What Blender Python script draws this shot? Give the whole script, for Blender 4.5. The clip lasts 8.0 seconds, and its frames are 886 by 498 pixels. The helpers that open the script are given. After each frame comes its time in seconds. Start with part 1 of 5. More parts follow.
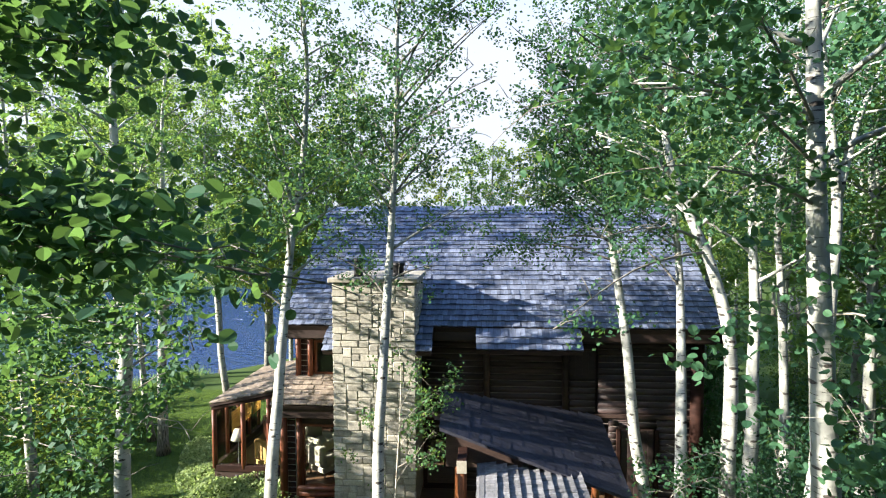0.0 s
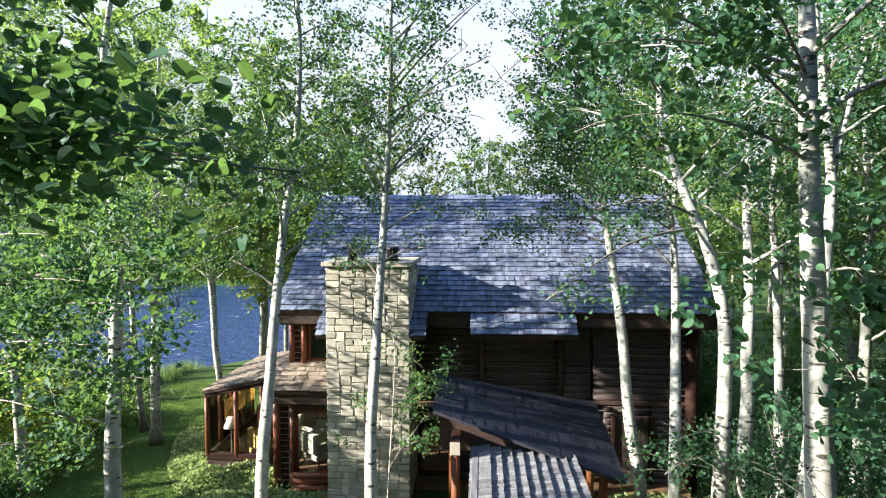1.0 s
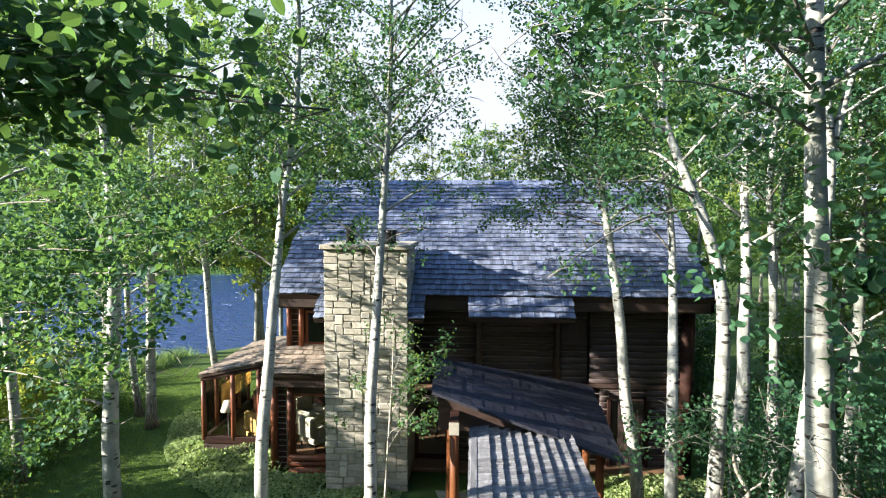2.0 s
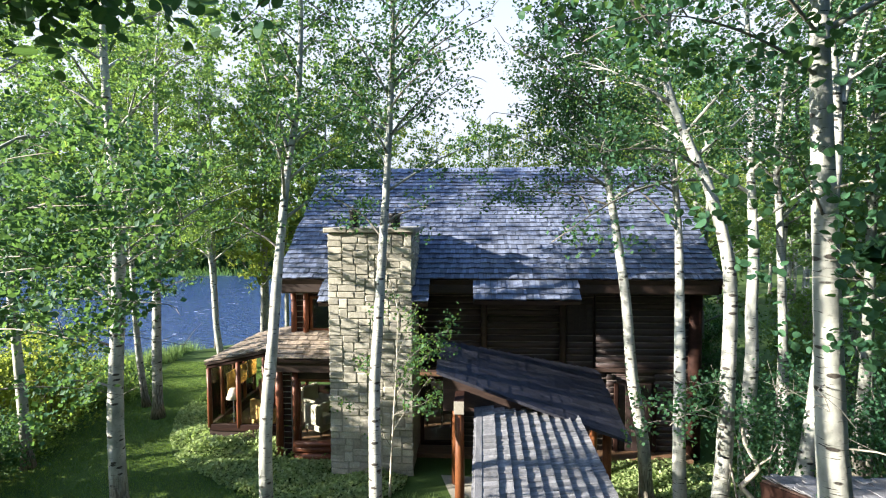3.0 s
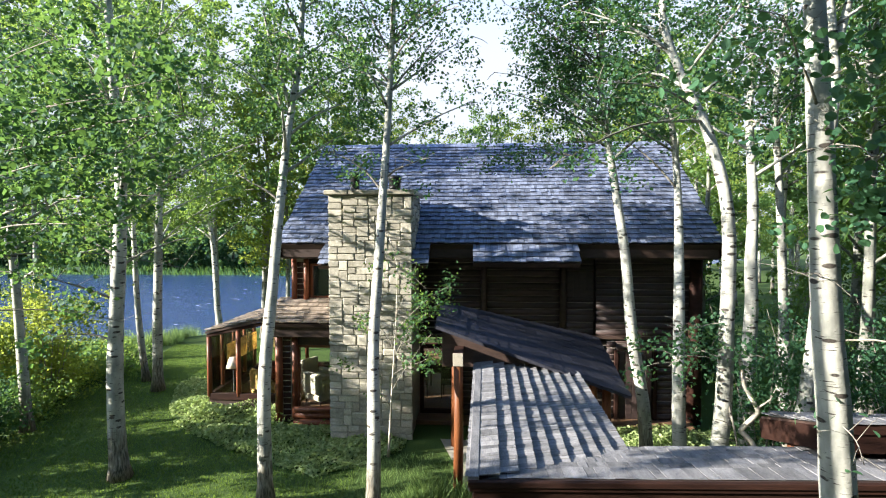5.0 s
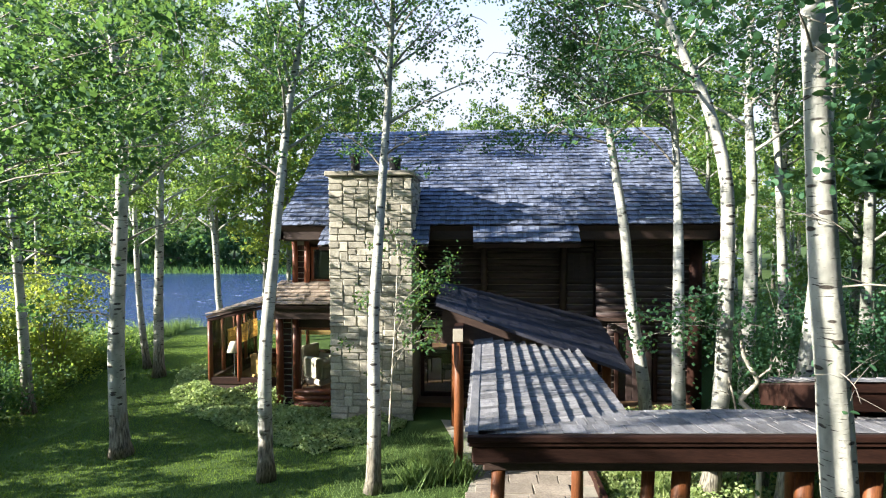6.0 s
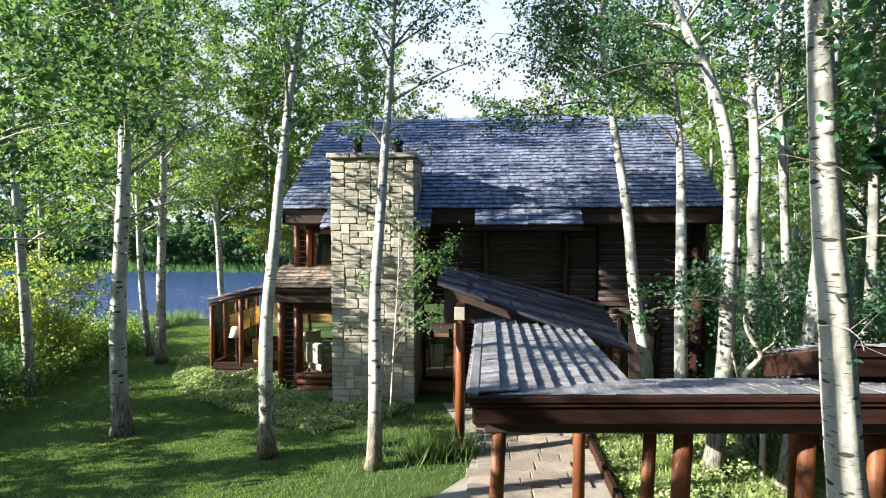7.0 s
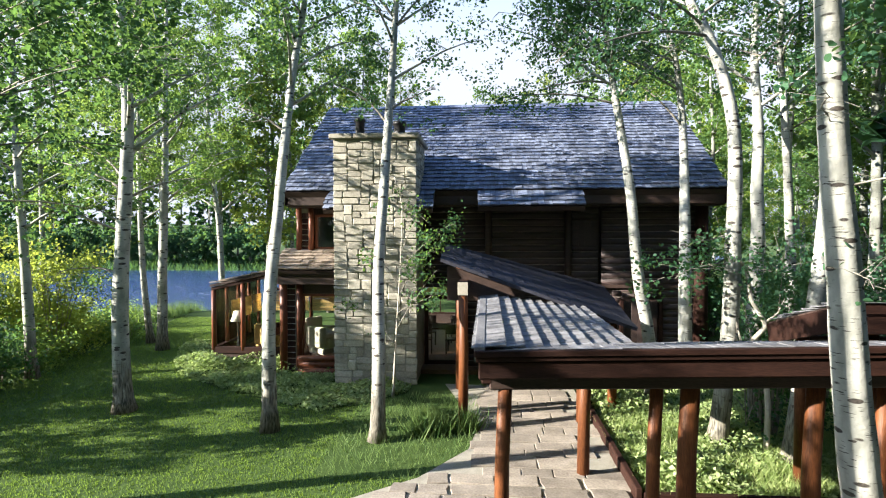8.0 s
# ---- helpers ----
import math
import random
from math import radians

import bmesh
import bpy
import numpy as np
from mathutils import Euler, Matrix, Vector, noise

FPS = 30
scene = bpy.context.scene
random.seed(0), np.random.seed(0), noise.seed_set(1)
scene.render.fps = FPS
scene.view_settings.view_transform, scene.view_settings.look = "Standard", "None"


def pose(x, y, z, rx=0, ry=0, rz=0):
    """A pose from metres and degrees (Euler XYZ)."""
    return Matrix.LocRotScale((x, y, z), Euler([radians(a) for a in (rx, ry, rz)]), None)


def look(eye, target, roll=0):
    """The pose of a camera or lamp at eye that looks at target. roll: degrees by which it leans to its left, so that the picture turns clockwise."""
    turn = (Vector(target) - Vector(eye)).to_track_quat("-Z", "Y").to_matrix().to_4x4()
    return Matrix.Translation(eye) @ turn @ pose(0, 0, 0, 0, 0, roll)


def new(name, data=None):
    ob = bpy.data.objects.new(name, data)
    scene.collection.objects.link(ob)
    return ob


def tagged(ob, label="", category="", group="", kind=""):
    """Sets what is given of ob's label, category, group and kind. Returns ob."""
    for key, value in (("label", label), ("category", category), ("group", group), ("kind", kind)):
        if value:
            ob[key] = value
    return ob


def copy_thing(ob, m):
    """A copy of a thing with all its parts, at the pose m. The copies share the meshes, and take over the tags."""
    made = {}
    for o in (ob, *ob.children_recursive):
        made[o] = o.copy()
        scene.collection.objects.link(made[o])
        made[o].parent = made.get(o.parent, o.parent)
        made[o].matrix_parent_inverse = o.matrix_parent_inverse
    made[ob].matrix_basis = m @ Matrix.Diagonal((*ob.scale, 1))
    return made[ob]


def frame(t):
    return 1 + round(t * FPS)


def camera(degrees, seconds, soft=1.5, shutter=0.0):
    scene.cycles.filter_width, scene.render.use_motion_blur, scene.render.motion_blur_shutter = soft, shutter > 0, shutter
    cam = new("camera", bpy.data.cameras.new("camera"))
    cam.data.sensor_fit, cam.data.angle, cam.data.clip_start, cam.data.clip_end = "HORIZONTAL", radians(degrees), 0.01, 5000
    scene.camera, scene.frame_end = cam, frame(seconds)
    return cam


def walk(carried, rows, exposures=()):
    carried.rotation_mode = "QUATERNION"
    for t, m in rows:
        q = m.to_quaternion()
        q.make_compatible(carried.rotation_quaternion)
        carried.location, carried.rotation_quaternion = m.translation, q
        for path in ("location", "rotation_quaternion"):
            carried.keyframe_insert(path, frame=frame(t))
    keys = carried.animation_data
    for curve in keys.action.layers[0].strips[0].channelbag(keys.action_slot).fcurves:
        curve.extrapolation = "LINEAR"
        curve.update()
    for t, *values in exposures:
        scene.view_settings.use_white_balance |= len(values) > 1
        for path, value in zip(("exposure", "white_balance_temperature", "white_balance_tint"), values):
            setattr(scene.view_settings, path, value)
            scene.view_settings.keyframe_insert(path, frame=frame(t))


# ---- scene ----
cam = camera(78.1, 8.0, soft=1.1)
PATH = [
    (0, (0.164, -0.124, 7.88), (0.01, 1.868, 7.773), -0.2),
    (0.5, (0.22, -0.088, 7.637), (0.077, 1.904, 7.538), -0.2),
    (1, (0.242, -0.072, 7.417), (0.097, 1.921, 7.318), -0.1),
    (1.5, (0.15, -0.077, 7.252), (0.022, 1.916, 7.144), -0.2),
    (1.7, (0.086, -0.101, 7.231), (-0.029, 1.892, 7.11), 0.2),
    (2.8, (0.141, -0.074, 6.861), (0.005, 1.917, 6.726), -0.2),
    (3, (0.156, -0.066, 6.668), (0.014, 1.926, 6.551), -0.3),
    (3.5, (0.159, -0.094, 6.271), (0.014, 1.898, 6.179), -0.1),
    (4, (0.177, -0.12, 6.026), (0.031, 1.872, 5.937), -0.1),
    (4.5, (0.195, -0.144, 5.767), (0.044, 1.848, 5.68), -0.1),
    (5.8, (0.243, -0.201, 5.031), (0.093, 1.792, 4.956), -0.1),
    (6, (0.241, -0.215, 4.932), (0.087, 1.778, 4.858), -0.2),
    (6.5, (0.261, -0.207, 4.681), (0.095, 1.785, 4.612), -0.1),
    (7, (0.268, -0.204, 4.43), (0.103, 1.788, 4.364), -0.1),
    (7.5, (0.237, -0.209, 4.149), (0.072, 1.784, 4.087), -0.2),
    (8, (0.193, -0.213, 3.852), (0.029, 1.78, 3.798), -0.1),
]
walk(cam, [(t, look(eye, target, roll)) for t, eye, target, roll in PATH])

# ---- light ----
SUN_AZ, SUN_EL = radians(198), radians(19)   # the way to the sun, from +x anticlockwise
sun_way = Vector((math.cos(SUN_AZ) * math.cos(SUN_EL), math.sin(SUN_AZ) * math.cos(SUN_EL), math.sin(SUN_EL)))
world = bpy.data.worlds.new("world")
scene.world = world
world.use_nodes = True
sky = world.node_tree.nodes.new("ShaderNodeTexSky")
sky.sky_type, sky.sun_disc = "NISHITA", False
sky.sun_elevation, sky.sun_rotation = SUN_EL, math.pi / 2 - SUN_AZ
sky.air_density, sky.dust_density, sky.ozone_density = 1.0, 2.0, 2.6
background = world.node_tree.nodes["Background"]
background.inputs["Strength"].default_value = 1.0
# clear sky, whitening into summer haze towards the horizon all round
wn, wl = world.node_tree.nodes, world.node_tree.links
dome, split, low_sky, haze, clear = wn.new("ShaderNodeTexCoord"), wn.new("ShaderNodeSeparateXYZ"), wn.new("ShaderNodeMapRange"), wn.new("ShaderNodeMix"), wn.new("ShaderNodeMix")
wl.new(dome.outputs["Generated"], split.inputs[0])
wl.new(split.outputs["Z"], low_sky.inputs["Value"])
low_sky.interpolation_type = "SMOOTHSTEP"
low_sky.inputs["From Min"].default_value, low_sky.inputs["From Max"].default_value = 0.26, 0.62
low_sky.inputs["To Min"].default_value, low_sky.inputs["To Max"].default_value = 1.0, 0.0
clear.data_type, clear.blend_type = "RGBA", "MULTIPLY"
clear.inputs["Factor"].default_value = 1.0
wl.new(sky.outputs["Color"], clear.inputs["A"])
clear.inputs["B"].default_value = (0.105, 0.12, 0.145, 1)
haze.data_type = "RGBA"
wl.new(low_sky.outputs["Result"], haze.inputs["Factor"])
wl.new(clear.outputs["Result"], haze.inputs["A"])
haze.inputs["B"].default_value = (0.197, 0.216, 0.252, 1)
wl.new(haze.outputs["Result"], background.inputs["Color"])
sun = new("sun", bpy.data.lights.new("sun", "SUN"))
sun.data.energy, sun.data.angle, sun.data.color = 5.0, radians(0.5), (1.0, 0.935, 0.84)
sun.matrix_world = look(tuple(sun_way * 60), (0, 0, 0))
scene.view_settings.exposure = 2.32


# ---- materials ----
def material(name, dark, light, scale=4.0, fine=40.0, stretch=(1, 1, 1), rough=0.8, bump=0.3, vary=0.25, metal=0.0, gloss=0.3, streak=0.5):
    """A solid surface: two scales of grain, a spread of tone from piece to piece, fine relief."""
    m = bpy.data.materials.new(name)
    m.use_nodes = True
    n, l = m.node_tree.nodes, m.node_tree.links
    bsdf = n["Principled BSDF"]
    bsdf.inputs["Roughness"].default_value = rough
    bsdf.inputs["Metallic"].default_value = metal
    bsdf.inputs["Specular IOR Level"].default_value = gloss
    tex, mp, obj, geo = n.new("ShaderNodeTexCoord"), n.new("ShaderNodeMapping"), n.new("ShaderNodeObjectInfo"), n.new("ShaderNodeNewGeometry")
    add = n.new("ShaderNodeMath")
    add.operation = "ADD"
    l.new(obj.outputs["Random"], add.inputs[0])
    l.new(geo.outputs["Random Per Island"], add.inputs[1])
    frac = n.new("ShaderNodeMath")
    frac.operation = "FRACT"
    l.new(add.outputs[0], frac.inputs[0])
    shift = n.new("ShaderNodeVectorMath")
    shift.operation = "MULTIPLY_ADD"
    l.new(frac.outputs[0], shift.inputs[0])
    shift.inputs[1].default_value = (37, 53, 71)
    l.new(tex.outputs["Object"], shift.inputs[2])
    l.new(shift.outputs[0], mp.inputs["Vector"])
    mp.inputs["Scale"].default_value = stretch
    big, small = n.new("ShaderNodeTexNoise"), n.new("ShaderNodeTexNoise")
    for t, s, d in ((big, scale, 4), (small, fine, 6)):
        t.inputs["Scale"].default_value, t.inputs["Detail"].default_value = s, d
        l.new(mp.outputs[0], t.inputs["Vector"])
    mix = n.new("ShaderNodeMix")
    mix.data_type = "FLOAT"
    mix.inputs["Factor"].default_value = streak
    l.new(big.outputs["Fac"], mix.inputs["A"])
    l.new(small.outputs["Fac"], mix.inputs["B"])
    ramp = n.new("ShaderNodeValToRGB")
    ramp.color_ramp.elements[0].position, ramp.color_ramp.elements[1].position = 0.32, 0.68
    ramp.color_ramp.elements[0].color, ramp.color_ramp.elements[1].color = (*dark, 1), (*light, 1)
    l.new(mix.outputs["Result"], ramp.inputs["Fac"])
    tone = n.new("ShaderNodeMapRange")
    tone.inputs["To Min"].default_value, tone.inputs["To Max"].default_value = 1 - vary, 1 + vary
    l.new(frac.outputs[0], tone.inputs["Value"])
    hsv = n.new("ShaderNodeHueSaturation")
    l.new(ramp.outputs["Color"], hsv.inputs["Color"])
    l.new(tone.outputs["Result"], hsv.inputs["Value"])
    l.new(hsv.outputs["Color"], bsdf.inputs["Base Color"])
    b = n.new("ShaderNodeBump")
    b.inputs["Strength"].default_value, b.inputs["Distance"].default_value = bump, 0.02
    l.new(mix.outputs["Result"], b.inputs["Height"])
    l.new(b.outputs["Normal"], bsdf.inputs["Normal"])
    return m


def leaf_material(name, dark, light, through_colour, share=0.42, rough=0.6, gloss=0.16):
    """Leaves: matt upper side, light passing through, each leaf of its own tone."""
    m = bpy.data.materials.new(name)
    m.use_nodes = True
    n, l = m.node_tree.nodes, m.node_tree.links
    bsdf, out = n["Principled BSDF"], n["Material Output"]
    bsdf.inputs["Roughness"].default_value = rough
    bsdf.inputs["Specular IOR Level"].default_value = gloss
    geo, ramp = n.new("ShaderNodeNewGeometry"), n.new("ShaderNodeValToRGB")
    ramp.color_ramp.elements[0].color, ramp.color_ramp.elements[1].color = (*dark, 1), (*light, 1)
    l.new(geo.outputs["Random Per Island"], ramp.inputs["Fac"])
    obj, hsv, tone = n.new("ShaderNodeObjectInfo"), n.new("ShaderNodeHueSaturation"), n.new("ShaderNodeMapRange")
    tone.inputs["To Min"].default_value, tone.inputs["To Max"].default_value = 0.82, 1.18
    l.new(obj.outputs["Random"], tone.inputs["Value"])
    l.new(tone.outputs["Result"], hsv.inputs["Value"])
    l.new(ramp.outputs["Color"], hsv.inputs["Color"])
    l.new(hsv.outputs["Color"], bsdf.inputs["Base Color"])
    tr, mix = n.new("ShaderNodeBsdfTranslucent"), n.new("ShaderNodeMixShader")
    tint = n.new("ShaderNodeMix")
    tint.data_type = "RGBA"
    tint.inputs["Factor"].default_value = 0.6
    l.new(hsv.outputs["Color"], tint.inputs["A"])
    tint.inputs["B"].default_value = (*through_colour, 1)
    l.new(tint.outputs["Result"], tr.inputs["Color"])
    mix.inputs["Fac"].default_value = share
    l.new(bsdf.outputs[0], mix.inputs[1])
    l.new(tr.outputs[0], mix.inputs[2])
    l.new(mix.outputs[0], out.inputs["Surface"])
    return m


def bark_material(name, pale, grey, scars=1.0):
    """Aspen bark: chalky pale skin, dark eyes and short level scars, grey rough foot."""
    m = bpy.data.materials.new(name)
    m.use_nodes = True
    n, l = m.node_tree.nodes, m.node_tree.links
    bsdf = n["Principled BSDF"]
    bsdf.inputs["Roughness"].default_value = 0.75
    bsdf.inputs["Specular IOR Level"].default_value = 0.25
    tex, obj, shift = n.new("ShaderNodeTexCoord"), n.new("ShaderNodeObjectInfo"), n.new("ShaderNodeVectorMath")
    shift.operation = "MULTIPLY_ADD"
    l.new(obj.outputs["Random"], shift.inputs[0])
    shift.inputs[1].default_value = (19, 23, 31)
    l.new(tex.outputs["Object"], shift.inputs[2])

    def mapped(s):
        mp = n.new("ShaderNodeMapping")
        mp.inputs["Scale"].default_value = s
        l.new(shift.outputs[0], mp.inputs["Vector"])
        return mp.outputs[0]

    def noise_at(s, scale, detail=4):
        t = n.new("ShaderNodeTexNoise")
        t.inputs["Scale"].default_value, t.inputs["Detail"].default_value = scale, detail
        l.new(mapped(s), t.inputs["Vector"])
        return t.outputs["Fac"]

    def ramp_of(value, a, b, ca, cb):
        r = n.new("ShaderNodeValToRGB")
        r.color_ramp.elements[0].position, r.color_ramp.elements[1].position = a, b
        r.color_ramp.elements[0].color, r.color_ramp.elements[1].color = (*ca, 1), (*cb, 1)
        l.new(value, r.inputs["Fac"])
        return r.outputs["Color"]

    def over(a, b, fac):
        x = n.new("ShaderNodeMix")
        x.data_type = "RGBA"
        l.new(a, x.inputs["A"])
        l.new(b, x.inputs["B"])
        l.new(fac, x.inputs["Factor"])
        return x.outputs["Result"]

    skin = ramp_of(noise_at((1, 1, 0.5), 5), 0.3, 0.7, grey, pale)
    black = ramp_of(noise_at((1, 1, 1), 30), 0.3, 0.7, (0.02, 0.018, 0.015), (0.07, 0.06, 0.05))
    lines = ramp_of(noise_at((2.2, 2.2, 17), 3.2, 2), 0.655 - 0.02 * scars, 0.69, (0, 0, 0), (1, 1, 1))
    v = n.new("ShaderNodeTexVoronoi")
    v.inputs["Scale"].default_value = 2.9
    l.new(mapped((1.1, 1.1, 2.9)), v.inputs["Vector"])
    eyes = ramp_of(v.outputs["Distance"], 0.2, 0.25, (1, 1, 1), (0, 0, 0))
    # the grey, furrowed foot of an old stem
    sep, foot = n.new("ShaderNodeSeparateXYZ"), n.new("ShaderNodeMapRange")
    l.new(tex.outputs["Object"], sep.inputs[0])
    foot.inputs["From Min"].default_value, foot.inputs["From Max"].default_value = 1.9, 0.0
    l.new(sep.outputs["Z"], foot.inputs["Value"])
    rough_foot = n.new("ShaderNodeMath")
    rough_foot.operation = "MULTIPLY"
    l.new(foot.outputs["Result"], rough_foot.inputs[0])
    l.new(noise_at((4, 4, 0.9), 5), rough_foot.inputs[1])
    furrow = ramp_of(rough_foot.outputs[0], 0.14, 0.34, (0, 0, 0), (1, 1, 1))
    c = over(skin, black, lines)
    c = over(c, black, eyes)
    fur = ramp_of(noise_at((6, 6, 0.8), 6), 0.35, 0.65, (0.05, 0.045, 0.035), (0.22, 0.2, 0.16))
    c = over(c, fur, furrow)
    l.new(c, bsdf.inputs["Base Color"])
    b = n.new("ShaderNodeBump")
    b.inputs["Strength"].default_value, b.inputs["Distance"].default_value = 0.4, 0.02
    l.new(noise_at((3, 3, 5), 5, 6), b.inputs["Height"])
    l.new(b.outputs["Normal"], bsdf.inputs["Normal"])
    return m


def glass_material(name, tint=(0.95, 0.97, 0.96)):
    m = bpy.data.materials.new(name)
    m.use_nodes = True
    n, l = m.node_tree.nodes, m.node_tree.links
    clear, shine, mix, fres = n.new("ShaderNodeBsdfTransparent"), n.new("ShaderNodeBsdfGlossy"), n.new("ShaderNodeMixShader"), n.new("ShaderNodeFresnel")
    clear.inputs["Color"].default_value = (*tint, 1)
    shine.inputs["Roughness"].default_value = 0.02
    fres.inputs["IOR"].default_value = 1.45
    l.new(fres.outputs[0], mix.inputs["Fac"])
    l.new(clear.outputs[0], mix.inputs[1])
    l.new(shine.outputs[0], mix.inputs[2])
    l.new(mix.outputs[0], n["Material Output"].inputs["Surface"])
    return m


# the blue tint is the open sky's light put into the grey base
SHAKE = material("sky_tinted_shake", (0.06, 0.076, 0.118), (0.195, 0.22, 0.288), 3, 30, (3, 0.6, 3), 0.75, 0.4, 0.36, gloss=0.3)
SHAKE_GREY = material("silver_shake", (0.068, 0.069, 0.076), (0.225, 0.222, 0.225), 3, 30, (3, 0.6, 3), 0.8, 0.4, 0.3, gloss=0.2)
SHAKE_BROWN = material("brown_shake", (0.13, 0.10, 0.075), (0.34, 0.28, 0.22), 3, 30, (3, 0.6, 3), 0.85, 0.4, 0.25, gloss=0.2)
# shakes coloured near-black for the shade the porch roof lies in
SHAKE_SHADED = material("shaded_shake", (0.02, 0.021, 0.029), (0.055, 0.056, 0.073), 3, 30, (3, 0.6, 3), 0.75, 0.35, 0.2, gloss=0.15)
LOG = material("dark_log", (0.018, 0.0125, 0.012), (0.058, 0.038, 0.034), 3, 40, (0.4, 3, 3), 0.55, 0.4, 0.3)
LOG_RED = material("red_log", (0.075, 0.022, 0.011), (0.19, 0.062, 0.029), 3, 30, (3, 3, 0.4), 0.45, 0.3, 0.15)
POST = material("varnished_post", (0.055, 0.018, 0.008), (0.175, 0.063, 0.022), 3, 30, (3, 3, 0.4), 0.5, 0.3, 0.15, gloss=0.2)
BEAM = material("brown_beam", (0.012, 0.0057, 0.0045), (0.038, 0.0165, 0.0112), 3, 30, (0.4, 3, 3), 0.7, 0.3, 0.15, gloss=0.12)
DARKWOOD = material("dark_trim", (0.022, 0.014, 0.0115), (0.064, 0.039, 0.03), 3, 30, (0.5, 3, 3), 0.6, 0.3, 0.2)
STONE = material("cut_stone", (0.23, 0.215, 0.17), (0.43, 0.405, 0.335), 4, 22, (1, 1, 1), 0.9, 1.0, 0.22, gloss=0.15)
MORTAR = material("mortar", (0.2, 0.187, 0.15), (0.31, 0.29, 0.24), 6, 60, (1, 1, 1), 0.95, 0.5, 0.05)
CAPSTONE = material("cap_stone", (0.2, 0.18, 0.14), (0.36, 0.33, 0.27), 5, 40, (1, 1, 1), 0.9, 0.5, 0.1)
FLAG = material("flagstone", (0.14, 0.12, 0.098), (0.31, 0.27, 0.222), 3, 30, (1, 1, 1), 0.85, 0.4, 0.25)
METAL = material("sooted_metal", (0.012, 0.012, 0.013), (0.04, 0.04, 0.042), 8, 60, (1, 1, 1), 0.5, 0.1, 0.1, metal=0.6)
PLASTER = material("room_wall", (0.22, 0.15, 0.09), (0.34, 0.24, 0.15), 3, 30, (1, 1, 1), 0.8, 0.1, 0.05)
FLOORWOOD = material("floor_board", (0.10, 0.055, 0.03), (0.2, 0.12, 0.07), 3, 30, (0.5, 4, 1), 0.5, 0.1, 0.1)
CLOTH = material("pale_cloth", (0.5, 0.46, 0.36), (0.68, 0.64, 0.52), 8, 90, (1, 1, 1), 0.95, 0.3, 0.1)
TERRACOTTA = material("amber_cloth", (0.36, 0.22, 0.07), (0.52, 0.34, 0.13), 8, 90, (1, 1, 1), 0.95, 0.3, 0.1)
TWIG = material("twig_bark", (0.11, 0.10, 0.08), (0.25, 0.23, 0.19), 6, 40, (1, 1, 0.4), 0.8, 0.3, 0.1)
DEADWOOD = material("dead_wood", (0.3, 0.27, 0.22), (0.5, 0.46, 0.38), 6, 40, (1, 1, 0.4), 0.8, 0.3, 0.1)
CHINK = material("chinking", (0.10, 0.08, 0.07), (0.21, 0.175, 0.15), 6, 60, (1, 1, 1), 0.9, 0.3, 0.2)
GLASS = glass_material("window_glass")
BLIND = leaf_material("woven_blind", (0.4, 0.28, 0.1), (0.62, 0.47, 0.21), (0.72, 0.53, 0.24), 0.6)
BARK = bark_material("aspen_bark", (0.42, 0.415, 0.365), (0.18, 0.188, 0.165))
# the same bark coloured darker, as it looks in the shade of the grove
BARK_SHADED = bark_material("shaded_aspen_bark", (0.30, 0.30, 0.26), (0.14, 0.15, 0.125), 1.6)
LEAF = leaf_material("aspen_leaf", (0.022, 0.068, 0.038), (0.062, 0.15, 0.072), (0.17, 0.30, 0.045))
LEAF_MID = leaf_material("young_aspen_leaf", (0.028, 0.078, 0.036), (0.08, 0.172, 0.07), (0.25, 0.39, 0.06), 0.45)
LEAF_FAR = leaf_material("grove_leaf", (0.038, 0.09, 0.034), (0.118, 0.205, 0.068), (0.36, 0.50, 0.07), 0.5)
LEAF_GOLD = leaf_material("pale_leaf", (0.08, 0.14, 0.03), (0.24, 0.30, 0.06), (0.48, 0.55, 0.08), 0.5)
COVER = leaf_material("ground_cover_leaf", (0.11, 0.175, 0.06), (0.42, 0.49, 0.23), (0.38, 0.52, 0.12), 0.4)
BLADE = leaf_material("lawn_blade", (0.045, 0.092, 0.02), (0.135, 0.195, 0.045), (0.26, 0.40, 0.05), 0.42)
MEADOW = leaf_material("meadow_blade", (0.15, 0.23, 0.07), (0.42, 0.48, 0.2), (0.4, 0.55, 0.12), 0.45)
REED = leaf_material("tall_grass_blade", (0.045, 0.10, 0.03), (0.15, 0.22, 0.07), (0.25, 0.36, 0.1), 0.4)


TURF = material("turf", (0.03, 0.055, 0.014), (0.07, 0.11, 0.03), 0.6, 25, (1, 1, 1), 0.95, 0.6, 0.0, gloss=0.1)


